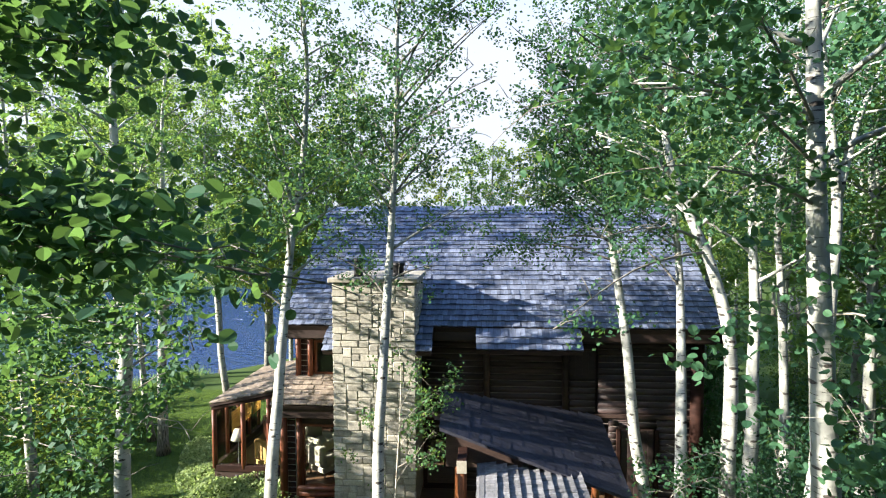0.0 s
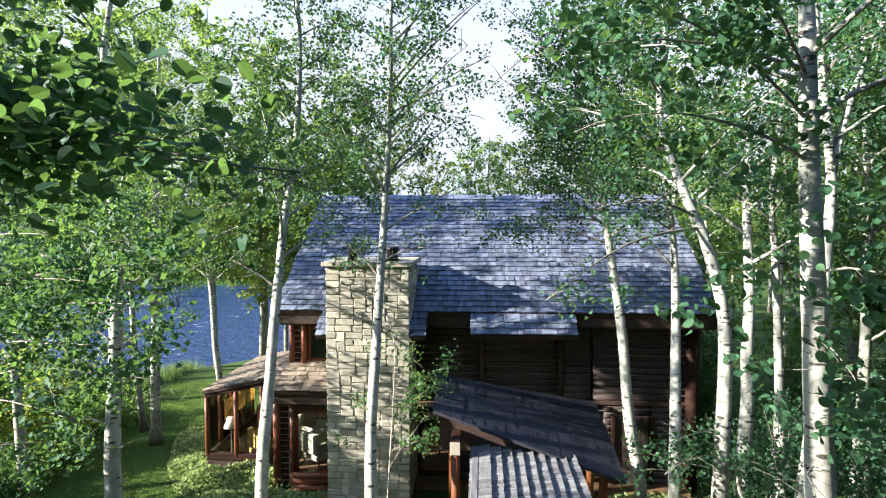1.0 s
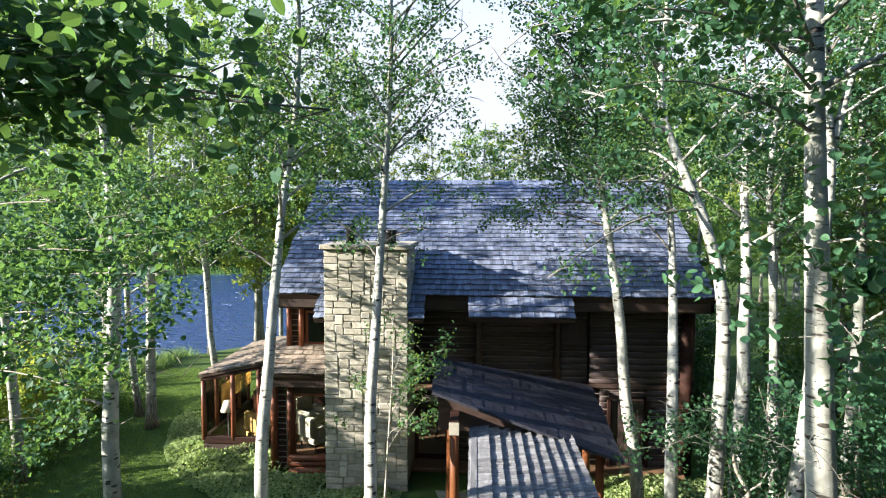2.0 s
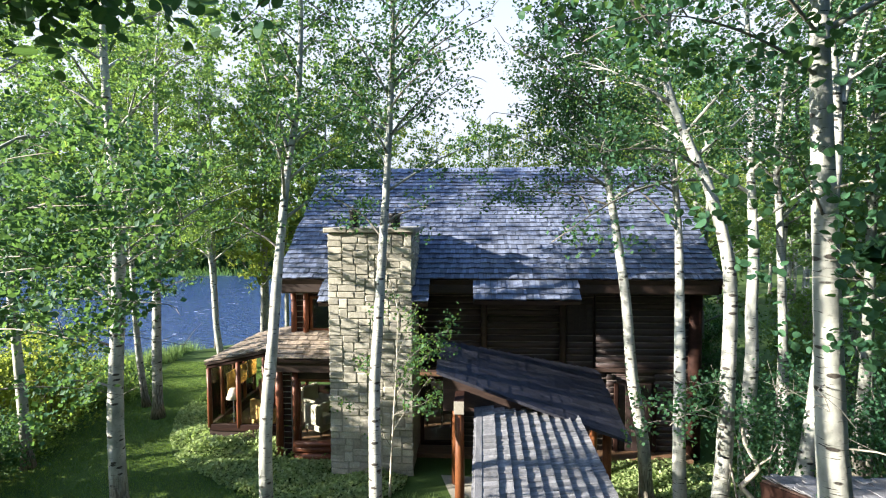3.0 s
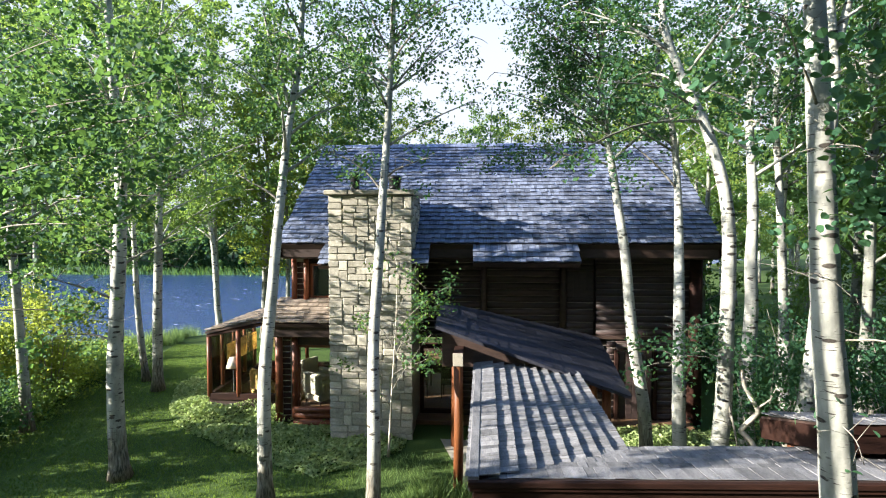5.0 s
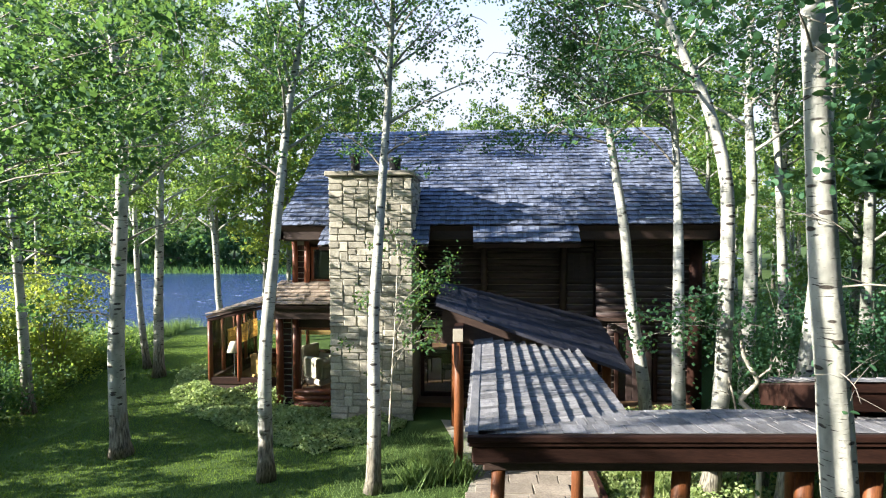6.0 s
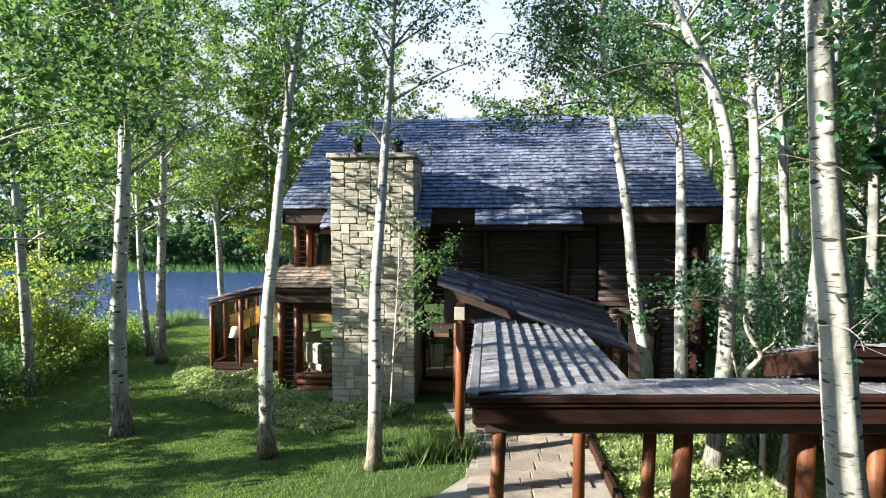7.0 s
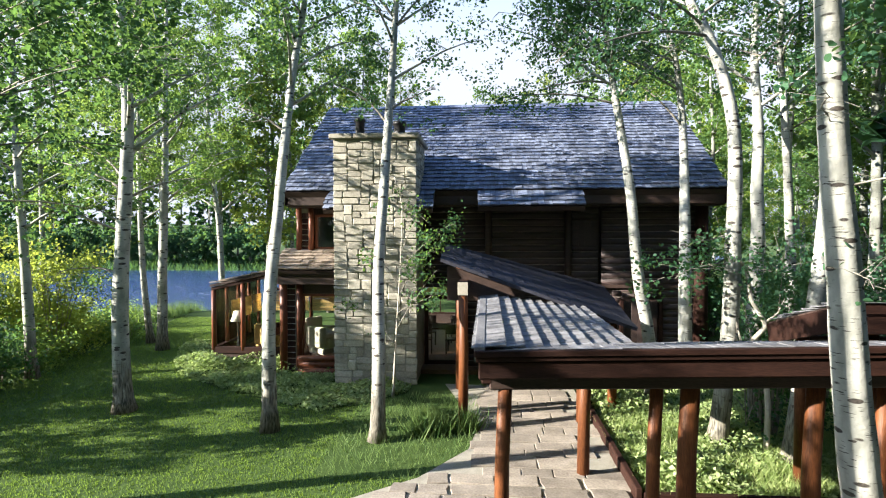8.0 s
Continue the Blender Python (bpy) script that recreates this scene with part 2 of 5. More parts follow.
def water_material():
    m = bpy.data.materials.new("river_water")
    m.use_nodes = True
    n, l = m.node_tree.nodes, m.node_tree.links
    bsdf = n["Principled BSDF"]
    bsdf.inputs["Roughness"].default_value = 0.22
    bsdf.inputs["Specular IOR Level"].default_value = 0.8
    tex, mp = n.new("ShaderNodeTexCoord"), n.new("ShaderNodeMapping")
    mp.inputs["Scale"].default_value = (0.8, 1.0, 1)
    mp.inputs["Rotation"].default_value = (0, 0, radians(25))
    l.new(tex.outputs["Object"], mp.inputs["Vector"])
    a, c = n.new("ShaderNodeTexNoise"), n.new("ShaderNodeTexNoise")
    a.inputs["Scale"].default_value, a.inputs["Detail"].default_value = 2.6, 6
    c.inputs["Scale"].default_value, c.inputs["Detail"].default_value = 0.7, 5
    l.new(mp.outputs[0], a.inputs["Vector"])
    l.new(mp.outputs[0], c.inputs["Vector"])
    b = n.new("ShaderNodeBump")
    b.inputs["Strength"].default_value, b.inputs["Distance"].default_value = 1.0, 0.25
    l.new(a.outputs["Fac"], b.inputs["Height"])
    l.new(b.outputs["Normal"], bsdf.inputs["Normal"])
    foam = n.new("ShaderNodeValToRGB")
    foam.color_ramp.elements[0].position, foam.color_ramp.elements[1].position = 0.715, 0.79
    foam.color_ramp.elements[0].color, foam.color_ramp.elements[1].color = (0.014, 0.036, 0.1, 1), (0.42, 0.46, 0.53, 1)
    times = n.new("ShaderNodeMath")
    times.operation = "MULTIPLY_ADD"
    l.new(a.outputs["Fac"], times.inputs[0])
    times.inputs[1].default_value = 0.6
    half = n.new("ShaderNodeMath")
    half.operation = "MULTIPLY"
    half.inputs[1].default_value = 0.55
    l.new(c.outputs["Fac"], half.inputs[0])
    l.new(half.outputs[0], times.inputs[2])
    l.new(times.outputs[0], foam.inputs["Fac"])
    l.new(foam.outputs["Color"], bsdf.inputs["Base Color"])
    return m


WATER = water_material()


# ---- mesh tools ----
def part(name, bm, mat, parent=None, label="", smooth=False):
    """One mesh object from a bmesh, under a thing or a part."""
    me = bpy.data.meshes.new(name)
    if smooth:
        for f in bm.faces:
            f.smooth = True
    bm.to_mesh(me)
    bm.free()
    return held(name, me, mat, parent, label)


def held(name, me, mat, parent=None, label=""):
    if mat and not me.materials:
        me.materials.append(mat)
    ob = new(name, me)
    if parent:
        ob.parent = parent
        ob.matrix_parent_inverse = parent.matrix_basis.inverted()
    if label:
        tagged(ob, label)
    return ob


def thing(name, at, label, category, group="", kind=""):
    ob = new(name)
    ob.empty_display_size = 0.2
    ob.matrix_basis = Matrix.Translation(at)
    return tagged(ob, label, category, group, kind)


def box(bm, lo, hi, m=None, bevel=0.0):
    lo, hi = Vector(lo), Vector(hi)
    r = bmesh.ops.create_cube(bm, size=1.0, matrix=Matrix.LocRotScale((lo + hi) / 2, None, hi - lo))
    if bevel:
        edges = list({e for v in r["verts"] for e in v.link_edges})
        out = bmesh.ops.bevel(bm, geom=edges, offset=bevel, segments=1, affect="EDGES", profile=0.5)
        verts = list({v for f in out["faces"] for v in f.verts} | {v for v in r["verts"] if v.is_valid})
    else:
        verts = r["verts"]
    if m:
        bmesh.ops.transform(bm, matrix=m, verts=verts)
    return verts


def boxed(name, lo, hi, mat, parent, bevel=0.01, m=None, label=""):
    bm = bmesh.new()
    box(bm, lo, hi, m, bevel)
    return part(name, bm, mat, parent, label)


def tube(bm, points, radii, sides=8, wobble=0.0, rng=None):
    """A tapered round bar through points."""
    rings = []
    pts = [Vector(p) for p in points]
    for i, p in enumerate(pts):
        d = (pts[min(i + 1, len(pts) - 1)] - pts[max(i - 1, 0)]).normalized()
        u = d.orthogonal().normalized() if abs(d.z) < 0.99 else Vector((1, 0, 0))
        if abs(d.z) > 0.3:
            u = Vector((1, 0, 0)) - d * d.x
            u.normalize()
        v = d.cross(u)
        ring = []
        for k in range(sides):
            a = 2 * math.pi * k / sides
            r = radii[i] * (1 + (rng.uniform(-wobble, wobble) if rng else 0))
            ring.append(bm.verts.new(p + (u * math.cos(a) + v * math.sin(a)) * r))
        rings.append(ring)
    for a, b in zip(rings, rings[1:]):
        for k in range(sides):
            bm.faces.new((a[k], a[(k + 1) % sides], b[(k + 1) % sides], b[k]))
    bm.faces.new(list(reversed(rings[0])))
    bm.faces.new(rings[-1])


def bar(name, points, radii, mat, parent, sides=10, wobble=0.03, label="", seed=1):
    bm = bmesh.new()
    tube(bm, points, radii, sides, wobble, random.Random(seed))
    return part(name, bm, mat, parent, label, smooth=True)


def mesh_from(name, verts, faces):
    """A mesh from arrays: verts (n, 3), faces (m, k) with k corners each."""
    me = bpy.data.meshes.new(name)
    count, k = faces.shape
    me.vertices.add(len(verts))
    me.vertices.foreach_set("co", np.ascontiguousarray(verts, dtype=np.float32).ravel())
    me.loops.add(count * k)
    me.loops.foreach_set("vertex_index", np.ascontiguousarray(faces, dtype=np.int32).ravel())
    me.polygons.add(count)
    me.polygons.foreach_set("loop_start", np.arange(count, dtype=np.int32) * k)
    me.polygons.foreach_set("loop_total", np.full(count, k, dtype=np.int32))
    me.polygons.foreach_set("use_smooth", np.zeros(count, dtype=bool))
    me.update(calc_edges=True)
    return me


def leaf_mesh(name, centres, size, rng, droop=0.4, spread=0.35, round_leaf=False):
    """Leaves round the given centres: kite-shaped blades, folded a little on the midrib; near ones are rounded."""
    n = len(centres)
    s = size * rng.uniform(1 - spread, 1 + spread, (n, 1))
    az = rng.uniform(0, 2 * np.pi, n)
    tilt = rng.normal(-droop, 0.55, n)
    along = np.stack([np.cos(az) * np.cos(tilt), np.sin(az) * np.cos(tilt), np.sin(tilt)], 1)
    side = np.stack([-np.sin(az), np.cos(az), np.zeros(n)], 1)
    roll = rng.normal(0, 0.8, (n, 1))
    up = np.cross(along, side)
    side = side * np.cos(roll) + up * np.sin(roll)
    up = np.cross(along, side)
    if round_leaf:
        turn = [2 * math.pi * k / 10 for k in range(10)]
        a = [-0.5 * math.cos(t) + (0.08 if k == 5 else 0) for k, t in enumerate(turn)]
        b = [0.47 * math.sin(t) for t in turn]
        c = [0.11 * abs(math.sin(t)) for t in turn]
        v = np.stack([centres + along * s * a[k] + side * s * b[k] + up * s * c[k] for k in range(10)], 1).reshape(-1, 3)
        base = np.arange(n)[:, None] * 10
        f = np.concatenate([base + np.array([[5, 4, 3, 2, 1, 0]]), base + np.array([[0, 9, 8, 7, 6, 5]])], 0)
    else:
        v = np.stack([centres - along * s * 0.5, centres + side * s * 0.44 + up * s * 0.06, centres + along * s * 0.55, centres - side * s * 0.44 + up * s * 0.06], 1).reshape(-1, 3)
        f = np.arange(n)[:, None] * 4 + np.array([[0, 1, 2, 3]])
    return mesh_from(name, v, f)


def blade_mesh(name, roots, height, width, rng, lean=0.35):
    """Grass blades, one narrow bent triangle pair each."""
    n = len(roots)
    h = height * rng.uniform(0.5, 1.3, (n, 1))
    az = rng.uniform(0, 2 * np.pi, (n, 1))
    side = np.concatenate([np.cos(az), np.sin(az), np.zeros((n, 1))], 1) * width * 0.5
    az2 = rng.uniform(0, 2 * np.pi, (n, 1))
    tip = np.concatenate([np.cos(az2) * lean, np.sin(az2) * lean, np.ones((n, 1))], 1) * h
    v = np.stack([roots - side, roots + side, roots + tip], 1).reshape(-1, 3)
    return mesh_from(name, v, np.arange(n)[:, None] * 3 + np.array([[0, 1, 2]]))


# ---- ground and river ----
def river_side(x, y):
    """Metres past the near bank: the river crosses behind the lawn and bends away behind the house."""
    near = 25.5 if x < -18 else 25.5 + 1.2 * (x + 18)
    return (y - near) * (1.0 if x < -18 else 0.68)


def ground_height(x, y):
    d = river_side(x, y)
    z = 0.05 * noise.noise(Vector((x * 0.25, y * 0.25, 0)))
    if abs(x + 1) < 9 and 3 < y < 22:
        z *= 0.3
    if d > -3:
        fall = min((d + 3) / 4.0, 1.0)
        z -= 1.6 * fall * fall * (3 - 2 * fall)
        if d > 44:
            rise = min((d - 44) / 4.0, 1.0)
            z += 2.2 * rise * rise * (3 - 2 * rise)
    far = math.hypot(x, y)
    if far > 120:
        z += (far - 120) * 0.02
    return z


def spaced(lo, hi, fine_lo, fine_hi, fine, grow):
    xs = list(np.arange(fine_lo, fine_hi + 1e-6, fine))
    step, x = fine, fine_lo
    while x > lo:
        step *= grow
        x -= step
        xs.insert(0, max(x, lo))
    step, x = fine, fine_hi
    while x < hi:
        step *= grow
        x += step
        xs.append(min(x, hi))
    return xs


gx, gy = spaced(-1500, 1500, -34, 22, 0.6, 1.25), spaced(-1500, 1500, -6, 62, 0.6, 1.25)
gv = np.array([(x, y, ground_height(x, y)) for y in gy for x in gx])
gi = np.arange(len(gv)).reshape(len(gy), len(gx))
gf = np.stack([gi[:-1, :-1].ravel(), gi[:-1, 1:].ravel(), gi[1:, 1:].ravel(), gi[1:, :-1].ravel()], 1)
ground_me = mesh_from("ground", gv, gf)
ground_me.polygons.foreach_set("use_smooth", np.ones(len(gf), dtype=bool))
tagged(held("ground", ground_me, TURF), "mown green lawn sloping to a river bank", "ground", kind="structure")
bm = bmesh.new()
bmesh.ops.create_grid(bm, x_segments=4, y_segments=4, size=1.0, matrix=Matrix.LocRotScale((-60, 80, -0.95), None, (110, 75, 1)))
tagged(part("river", bm, WATER), "wide blue river with small ripples and white riffles", "river", kind="structure")

# ---- the cabin ----
EAVE_Y, EAVE_Z, RIDGE_Y, RIDGE_Z = 14.30, 5.0, 18.95, 8.33
X0, X1, WALL_Y, BACK_Y = -5.38, 6.35, 15.2, 22.7
SLOPE = (RIDGE_Z - EAVE_Z) / (RIDGE_Y - EAVE_Y)
cabin = thing("log_cabin", (0, 18, 0), "two-storey dark log cabin with a weathered shake roof", "house")


def unit_shake(width, length, butt, lift=0.04):
    """A tapered wooden shake: butt end at y = 0, thin end at y = length, top side up."""
    w, t = width / 2, butt
    v = np.array([(-w, 0, lift), (w, 0, lift), (w, length, 0), (-w, length, 0), (-w, 0, lift + t), (w, 0, lift + t), (w, length, t * 0.25), (-w, length, t * 0.25)])
    f = np.array([(3, 2, 1, 0), (4, 5, 6, 7), (0, 1, 5, 4), (1, 2, 6, 5), (2, 3, 7, 6), (3, 0, 4, 7)])
    return v, f


def shake_roof(parent, plane, length_of, rise, exposure, mat, rng, limit=300, butt=0.024, pick=None, lift=0.04, ragged=0.012, uneven=0.25, narrow=1.0):
    """Courses of shakes on the plane (a matrix: x along the courses, y up the slope, z out). length_of(row's y) gives the x range."""
    sizes = [w * narrow for w in (0.12, 0.15, 0.19, 0.23, 0.28)]
    meshes = {}
    for w in sizes:
        v, f = unit_shake(w - 0.006, exposure * 1.75, butt, lift)
        meshes[w] = (v, f, mesh_from("shake", v, f))
        meshes[w][2].materials.append(mat)
    rest_v, rest_f, count, made = [], [], 0, 0
    rows = int(rise / exposure)
    for r in range(rows):
        y = r * exposure
        lo, hi = length_of(y)
        x = lo + rng.uniform(-0.05, 0.0)
        while x < hi - 0.03:
            w = rng.choice(sizes)
            cx = x + w / 2
            x += w
            if cx + w / 2 > hi + 0.03:
                cx = hi - w / 2 + 0.01
            m = plane @ Matrix.LocRotScale((cx, y + rng.uniform(-ragged, ragged * 0.6), 0.008 + rng.uniform(0, 0.005)), Euler((rng.uniform(-0.006, 0.006), rng.uniform(-0.008, 0.008), rng.uniform(-0.01, 0.01))), (1, 1, 1 + rng.uniform(-uneven, uneven)))
            v, f, me = meshes[w]
            if made < limit and (pick is None or pick(cx, y)):
                ob = held("shake", me, None, parent)
                ob.matrix_basis = m
                made += 1
            else:
                mv = np.array(m)
                rest_v.append(v @ mv[:3, :3].T + mv[:3, 3])
                rest_f.append(f + count)
                count += 8
    if rest_v:
        tagged(held("shake_cover", mesh_from("shake_cover", np.concatenate(rest_v), np.concatenate(rest_f)), mat, parent), "overlapping weathered wooden shakes", kind="stuff")


def sloped(origin, along, up):
    """A plane's matrix from its origin, the way along its courses and the way up its slope."""
    a, u = Vector(along).normalized(), Vector(up).normalized()
    n = a.cross(u)
    if n.z < 0:
        n = -n
    return Matrix(((a.x, u.x, n.x, origin[0]), (a.y, u.y, n.y, origin[1]), (a.z, u.z, n.z, origin[2]), (0, 0, 0, 1)))


def slab(name, corners, thick, mat, parent, label=""):
    """A flat slab under four corners given anticlockwise from above."""
    bm = bmesh.new()
    c = [Vector(p) for p in corners]
    n = (c[1] - c[0]).cross(c[3] - c[0]).normalized()
    top, low = [bm.verts.new(p) for p in c], [bm.verts.new(p - n * thick) for p in c]
    bm.faces.new(top)
    bm.faces.new(list(reversed(low)))
    for k in range(4):
        bm.faces.new((top[k], low[k], low[(k + 1) % 4], top[(k + 1) % 4]))
    return part(name, bm, mat, parent, label)


def roof_z(y):
    return EAVE_Z + (y - EAVE_Y) * SLOPE


# roof decks, front and back, with the dropped eaves over the middle and behind the chimney
roof = slab("roof", [(X0, EAVE_Y, EAVE_Z), (X1, EAVE_Y, EAVE_Z), (X1, RIDGE_Y, RIDGE_Z), (X0, RIDGE_Y, RIDGE_Z)], 0.16, DARKWOOD, cabin, "weathered grey shake roof")
slab("back_roof", [(X0, RIDGE_Y, RIDGE_Z), (X1, RIDGE_Y, RIDGE_Z), (X1, 23.6, RIDGE_Z - 3.33), (X0, 23.6, RIDGE_Z - 3.33)], 0.16, SHAKE_SHADED, cabin)
DROPS = ((-0.06, 2.62, 0.64), (-4.05, -1.22, 0.72))
for a, b, run in DROPS:
    slab("dropped_eave", [(a, EAVE_Y - run, roof_z(EAVE_Y - run)), (b, EAVE_Y - run, roof_z(EAVE_Y - run)), (b, EAVE_Y - 0.003, roof_z(EAVE_Y)), (a, EAVE_Y - 0.003, roof_z(EAVE_Y))], 0.12, DARKWOOD, cabin)
# boxed eaves, fascia and gable boards
boxed("fascia", (X0 + 0.02, EAVE_Y + 0.1, EAVE_Z - 0.36), (X1 - 0.02, EAVE_Y + 0.16, EAVE_Z - 0.09), DARKWOOD, cabin)
boxed("soffit", (X0 + 0.05, EAVE_Y + 0.16, EAVE_Z - 0.4), (X1 - 0.05, WALL_Y + 0.05, EAVE_Z - 0.33), DARKWOOD, cabin)
for x in (X0 + 0.06, X1 - 0.06):
    bm = bmesh.new()
    for s in (-1, 1):
        y1 = EAVE_Y + 0.1 if s < 0 else 23.5
        vs = [bm.verts.new((x + dx, y, z)) for dx in (-0.04, 0.04) for y, z in ((y1, EAVE_Z - 0.35), (RIDGE_Y, RIDGE_Z - 0.45), (RIDGE_Y, RIDGE_Z - 0.17), (y1, EAVE_Z - 0.1))]
        bm.faces.new(vs[0:4])
        bm.faces.new(list(reversed(vs[4:8])))
        for k in range(4):
            bm.faces.new((vs[k], vs[k + 4], vs[(k + 1) % 4 + 4], vs[(k + 1) % 4]))
    bmesh.ops.recalc_face_normals(bm, faces=bm.faces)
    part("gable_board", bm, BEAM, cabin)


# walls: shell behind, logs in front
WX0, WX1 = -5.15, 6.0
shell = [
    ((WX0, WALL_Y + 0.1, 2.35), (-4.75, WALL_Y + 0.3, 4.75)),          # upper, beside the window
    ((-4.75, WALL_Y + 0.1, 4.4), (-3.9, WALL_Y + 0.3, 4.75)),
    ((-4.75, WALL_Y + 0.1, 2.35), (-3.9, WALL_Y + 0.3, 3.42)),
    ((-3.9, WALL_Y + 0.1, 2.35), (WX1, WALL_Y + 0.3, 4.75)),
    ((-3.9, WALL_Y + 0.1, 0), (-1.75, WALL_Y + 0.3, 2.35)),            # behind the chimney
    ((-0.62, WALL_Y + 0.1, 0), (2.95, WALL_Y + 0.3, 2.35)),            # right of the glazed door
    ((2.95, WALL_Y + 0.1, 0), (3.55, WALL_Y + 0.3, 0.85)),
    ((2.95, WALL_Y + 0.1, 1.95), (3.55, WALL_Y + 0.3, 2.35)),
    ((3.55, WALL_Y + 0.1, 0), (WX1, WALL_Y + 0.3, 2.35)),
    ((WX1 - 0.2, WALL_Y + 0.3, 0), (WX1, BACK_Y, 4.75)),
    ((WX0, WALL_Y + 0.3, 2.35), (WX0 + 0.2, BACK_Y, 4.75)),
    ((WX0, BACK_Y - 0.2, 0), (-4.9, BACK_Y, 4.75)), ((-4.9, BACK_Y - 0.2, 0), (-0.4, BACK_Y, 0.5)),
    ((-4.9, BACK_Y - 0.2, 2.2), (-4.7, BACK_Y, 3.2)), ((-4.9, BACK_Y - 0.2, 4.2), (-0.4, BACK_Y, 4.75)),
    ((-4.7, BACK_Y - 0.2, 2.2), (-0.4, BACK_Y, 2.9)), ((-2.8, BACK_Y - 0.2, 0.5), (-2.5, BACK_Y, 4.2)),
    ((-0.4, BACK_Y - 0.2, 0), (WX1, BACK_Y, 4.75)),
]
walls = [boxed("wall", lo, hi, DARKWOOD, cabin, 0) for lo, hi in shell]
wall = tagged(walls[3], "dark stained horizontal log wall")
for x in (WX0 + 0.1, WX1 - 0.1):
    bm = bmesh.new()
    vs = [bm.verts.new((x + dx, y, z)) for dx in (-0.08, 0.08) for y, z in ((WALL_Y + 0.3, 4.75), (BACK_Y, 4.75), (RIDGE_Y, RIDGE_Z - 0.3))]
    bm.faces.new(vs[0:3])
    bm.faces.new(list(reversed(vs[3:6])))
    for k in range(3):
        bm.faces.new((vs[k], vs[k + 3], vs[(k + 1) % 3 + 3], vs[(k + 1) % 3]))
    bmesh.ops.recalc_face_normals(bm, faces=bm.faces)
    part("gable_wall", bm, DARKWOOD, cabin)
boxed("upper_floor", (WX0 + 0.2, WALL_Y + 0.3, 2.5), (WX1 - 0.2, BACK_Y - 0.2, 2.7), FLOORWOOD, cabin)
boxed("ground_floor", (-5.35, 14.6, 0.02), (WX1 - 0.2, BACK_Y - 0.2, 0.14), FLOORWOOD, cabin)
boxed("room_wall", (0.6, WALL_Y + 0.3, 0.14), (0.75, BACK_Y - 0.2, 2.5), PLASTER, cabin)


def log_mesh(length, radius, rng, sides=9):
    bm = bmesh.new()
    k = max(2, int(length / 0.6))
    pts = [(-length / 2 + length * i / k, rng.uniform(-0.006, 0.006), rng.uniform(-0.006, 0.006)) for i in range(k + 1)]
    tube(bm, pts, [radius * rng.uniform(0.95, 1.04) for _ in pts], sides)
    for f in bm.faces:
        f.smooth = True
    me = bpy.data.meshes.new("log")
    bm.to_mesh(me)
    bm.free()
    me.materials.append(LOG)
    return me


def log_run(x0, x1, z0, z1, y, parent, rng, pitch=0.183, stick=0.0):
    """Stacked logs between two uprights."""
    me = log_mesh(x1 - x0 + stick, pitch * 0.56, rng)
    bm = bmesh.new()
    tube(bm, [(x0 - (x0 + x1) / 2 + (x1 - x0) * k / 6, rng.uniform(-0.004, 0.004), rng.uniform(-0.005, 0.005)) for k in range(7)], [0.013 * rng.uniform(0.6, 1.2) for _ in range(7)], 5)
    line = bpy.data.meshes.new("chinking")
    bm.to_mesh(line)
    bm.free()
    line.materials.append(CHINK)
    z = z0 + pitch / 2
    while z < z1:
        ob = held("log", me, None, parent)
        ob.matrix_basis = Matrix.LocRotScale(((x0 + x1) / 2 + rng.uniform(-0.3, 0.3) * stick, y + rng.uniform(-0.012, 0.012), z), Euler((rng.uniform(0, 6.28), rng.uniform(-0.003, 0.003), rng.choice((0, math.pi)))), None)
        if z + pitch < z1:
            held("chinking", line, None, parent).matrix_basis = Matrix.LocRotScale(((x0 + x1) / 2, y - pitch * 0.4, z + pitch / 2), Euler((rng.uniform(0, 6.28), 0, 0)), None)
        z += pitch


rng = random.Random(5)
for run in ((-1.5, 0.12, 2.45, 4.7), (0.3, 2.3, 2.45, 4.7), (2.5, 3.22, 2.45, 3.5), (2.5, 3.22, 4.25, 4.7), (3.3, 5.85, 2.45, 4.7), (-0.5, 2.9, 0.1, 2.4), (4.9, 5.85, 0.1, 2.4), (3.6, 3.85, 0.1, 2.4), (2.92, 3.58, 0.1, 0.8), (2.92, 3.58, 2.0, 2.4), (3.85, 4.9, 2.05, 2.4)):
    log_run(*run, WALL_Y, wall, rng)
for x in (0.21, 2.4):
    bar("upright", [(x, WALL_Y - 0.08, 2.3), (x, WALL_Y - 0.08, 4.75)], [0.1, 0.095], DARKWOOD, cabin)
for x in (WX1 - 0.05, ):
    bar("corner_post", [(x, WALL_Y - 0.1, 0.0), (x, WALL_Y - 0.1, 2.5), (x, WALL_Y - 0.1, 4.7)], [0.2, 0.18, 0.17], BEAM, cabin, 14)
for x in (-0.42, 4.9, 3.85):
    boxed("door_post", (x - 0.05, WALL_Y - 0.16, 0.0), (x + 0.05, WALL_Y + 0.09, 2.05), BEAM, cabin)
boxed("upper_trim", (-1.55, WALL_Y - 0.14, 2.36), (5.9, WALL_Y + 0.09, 2.46), DARKWOOD, cabin)


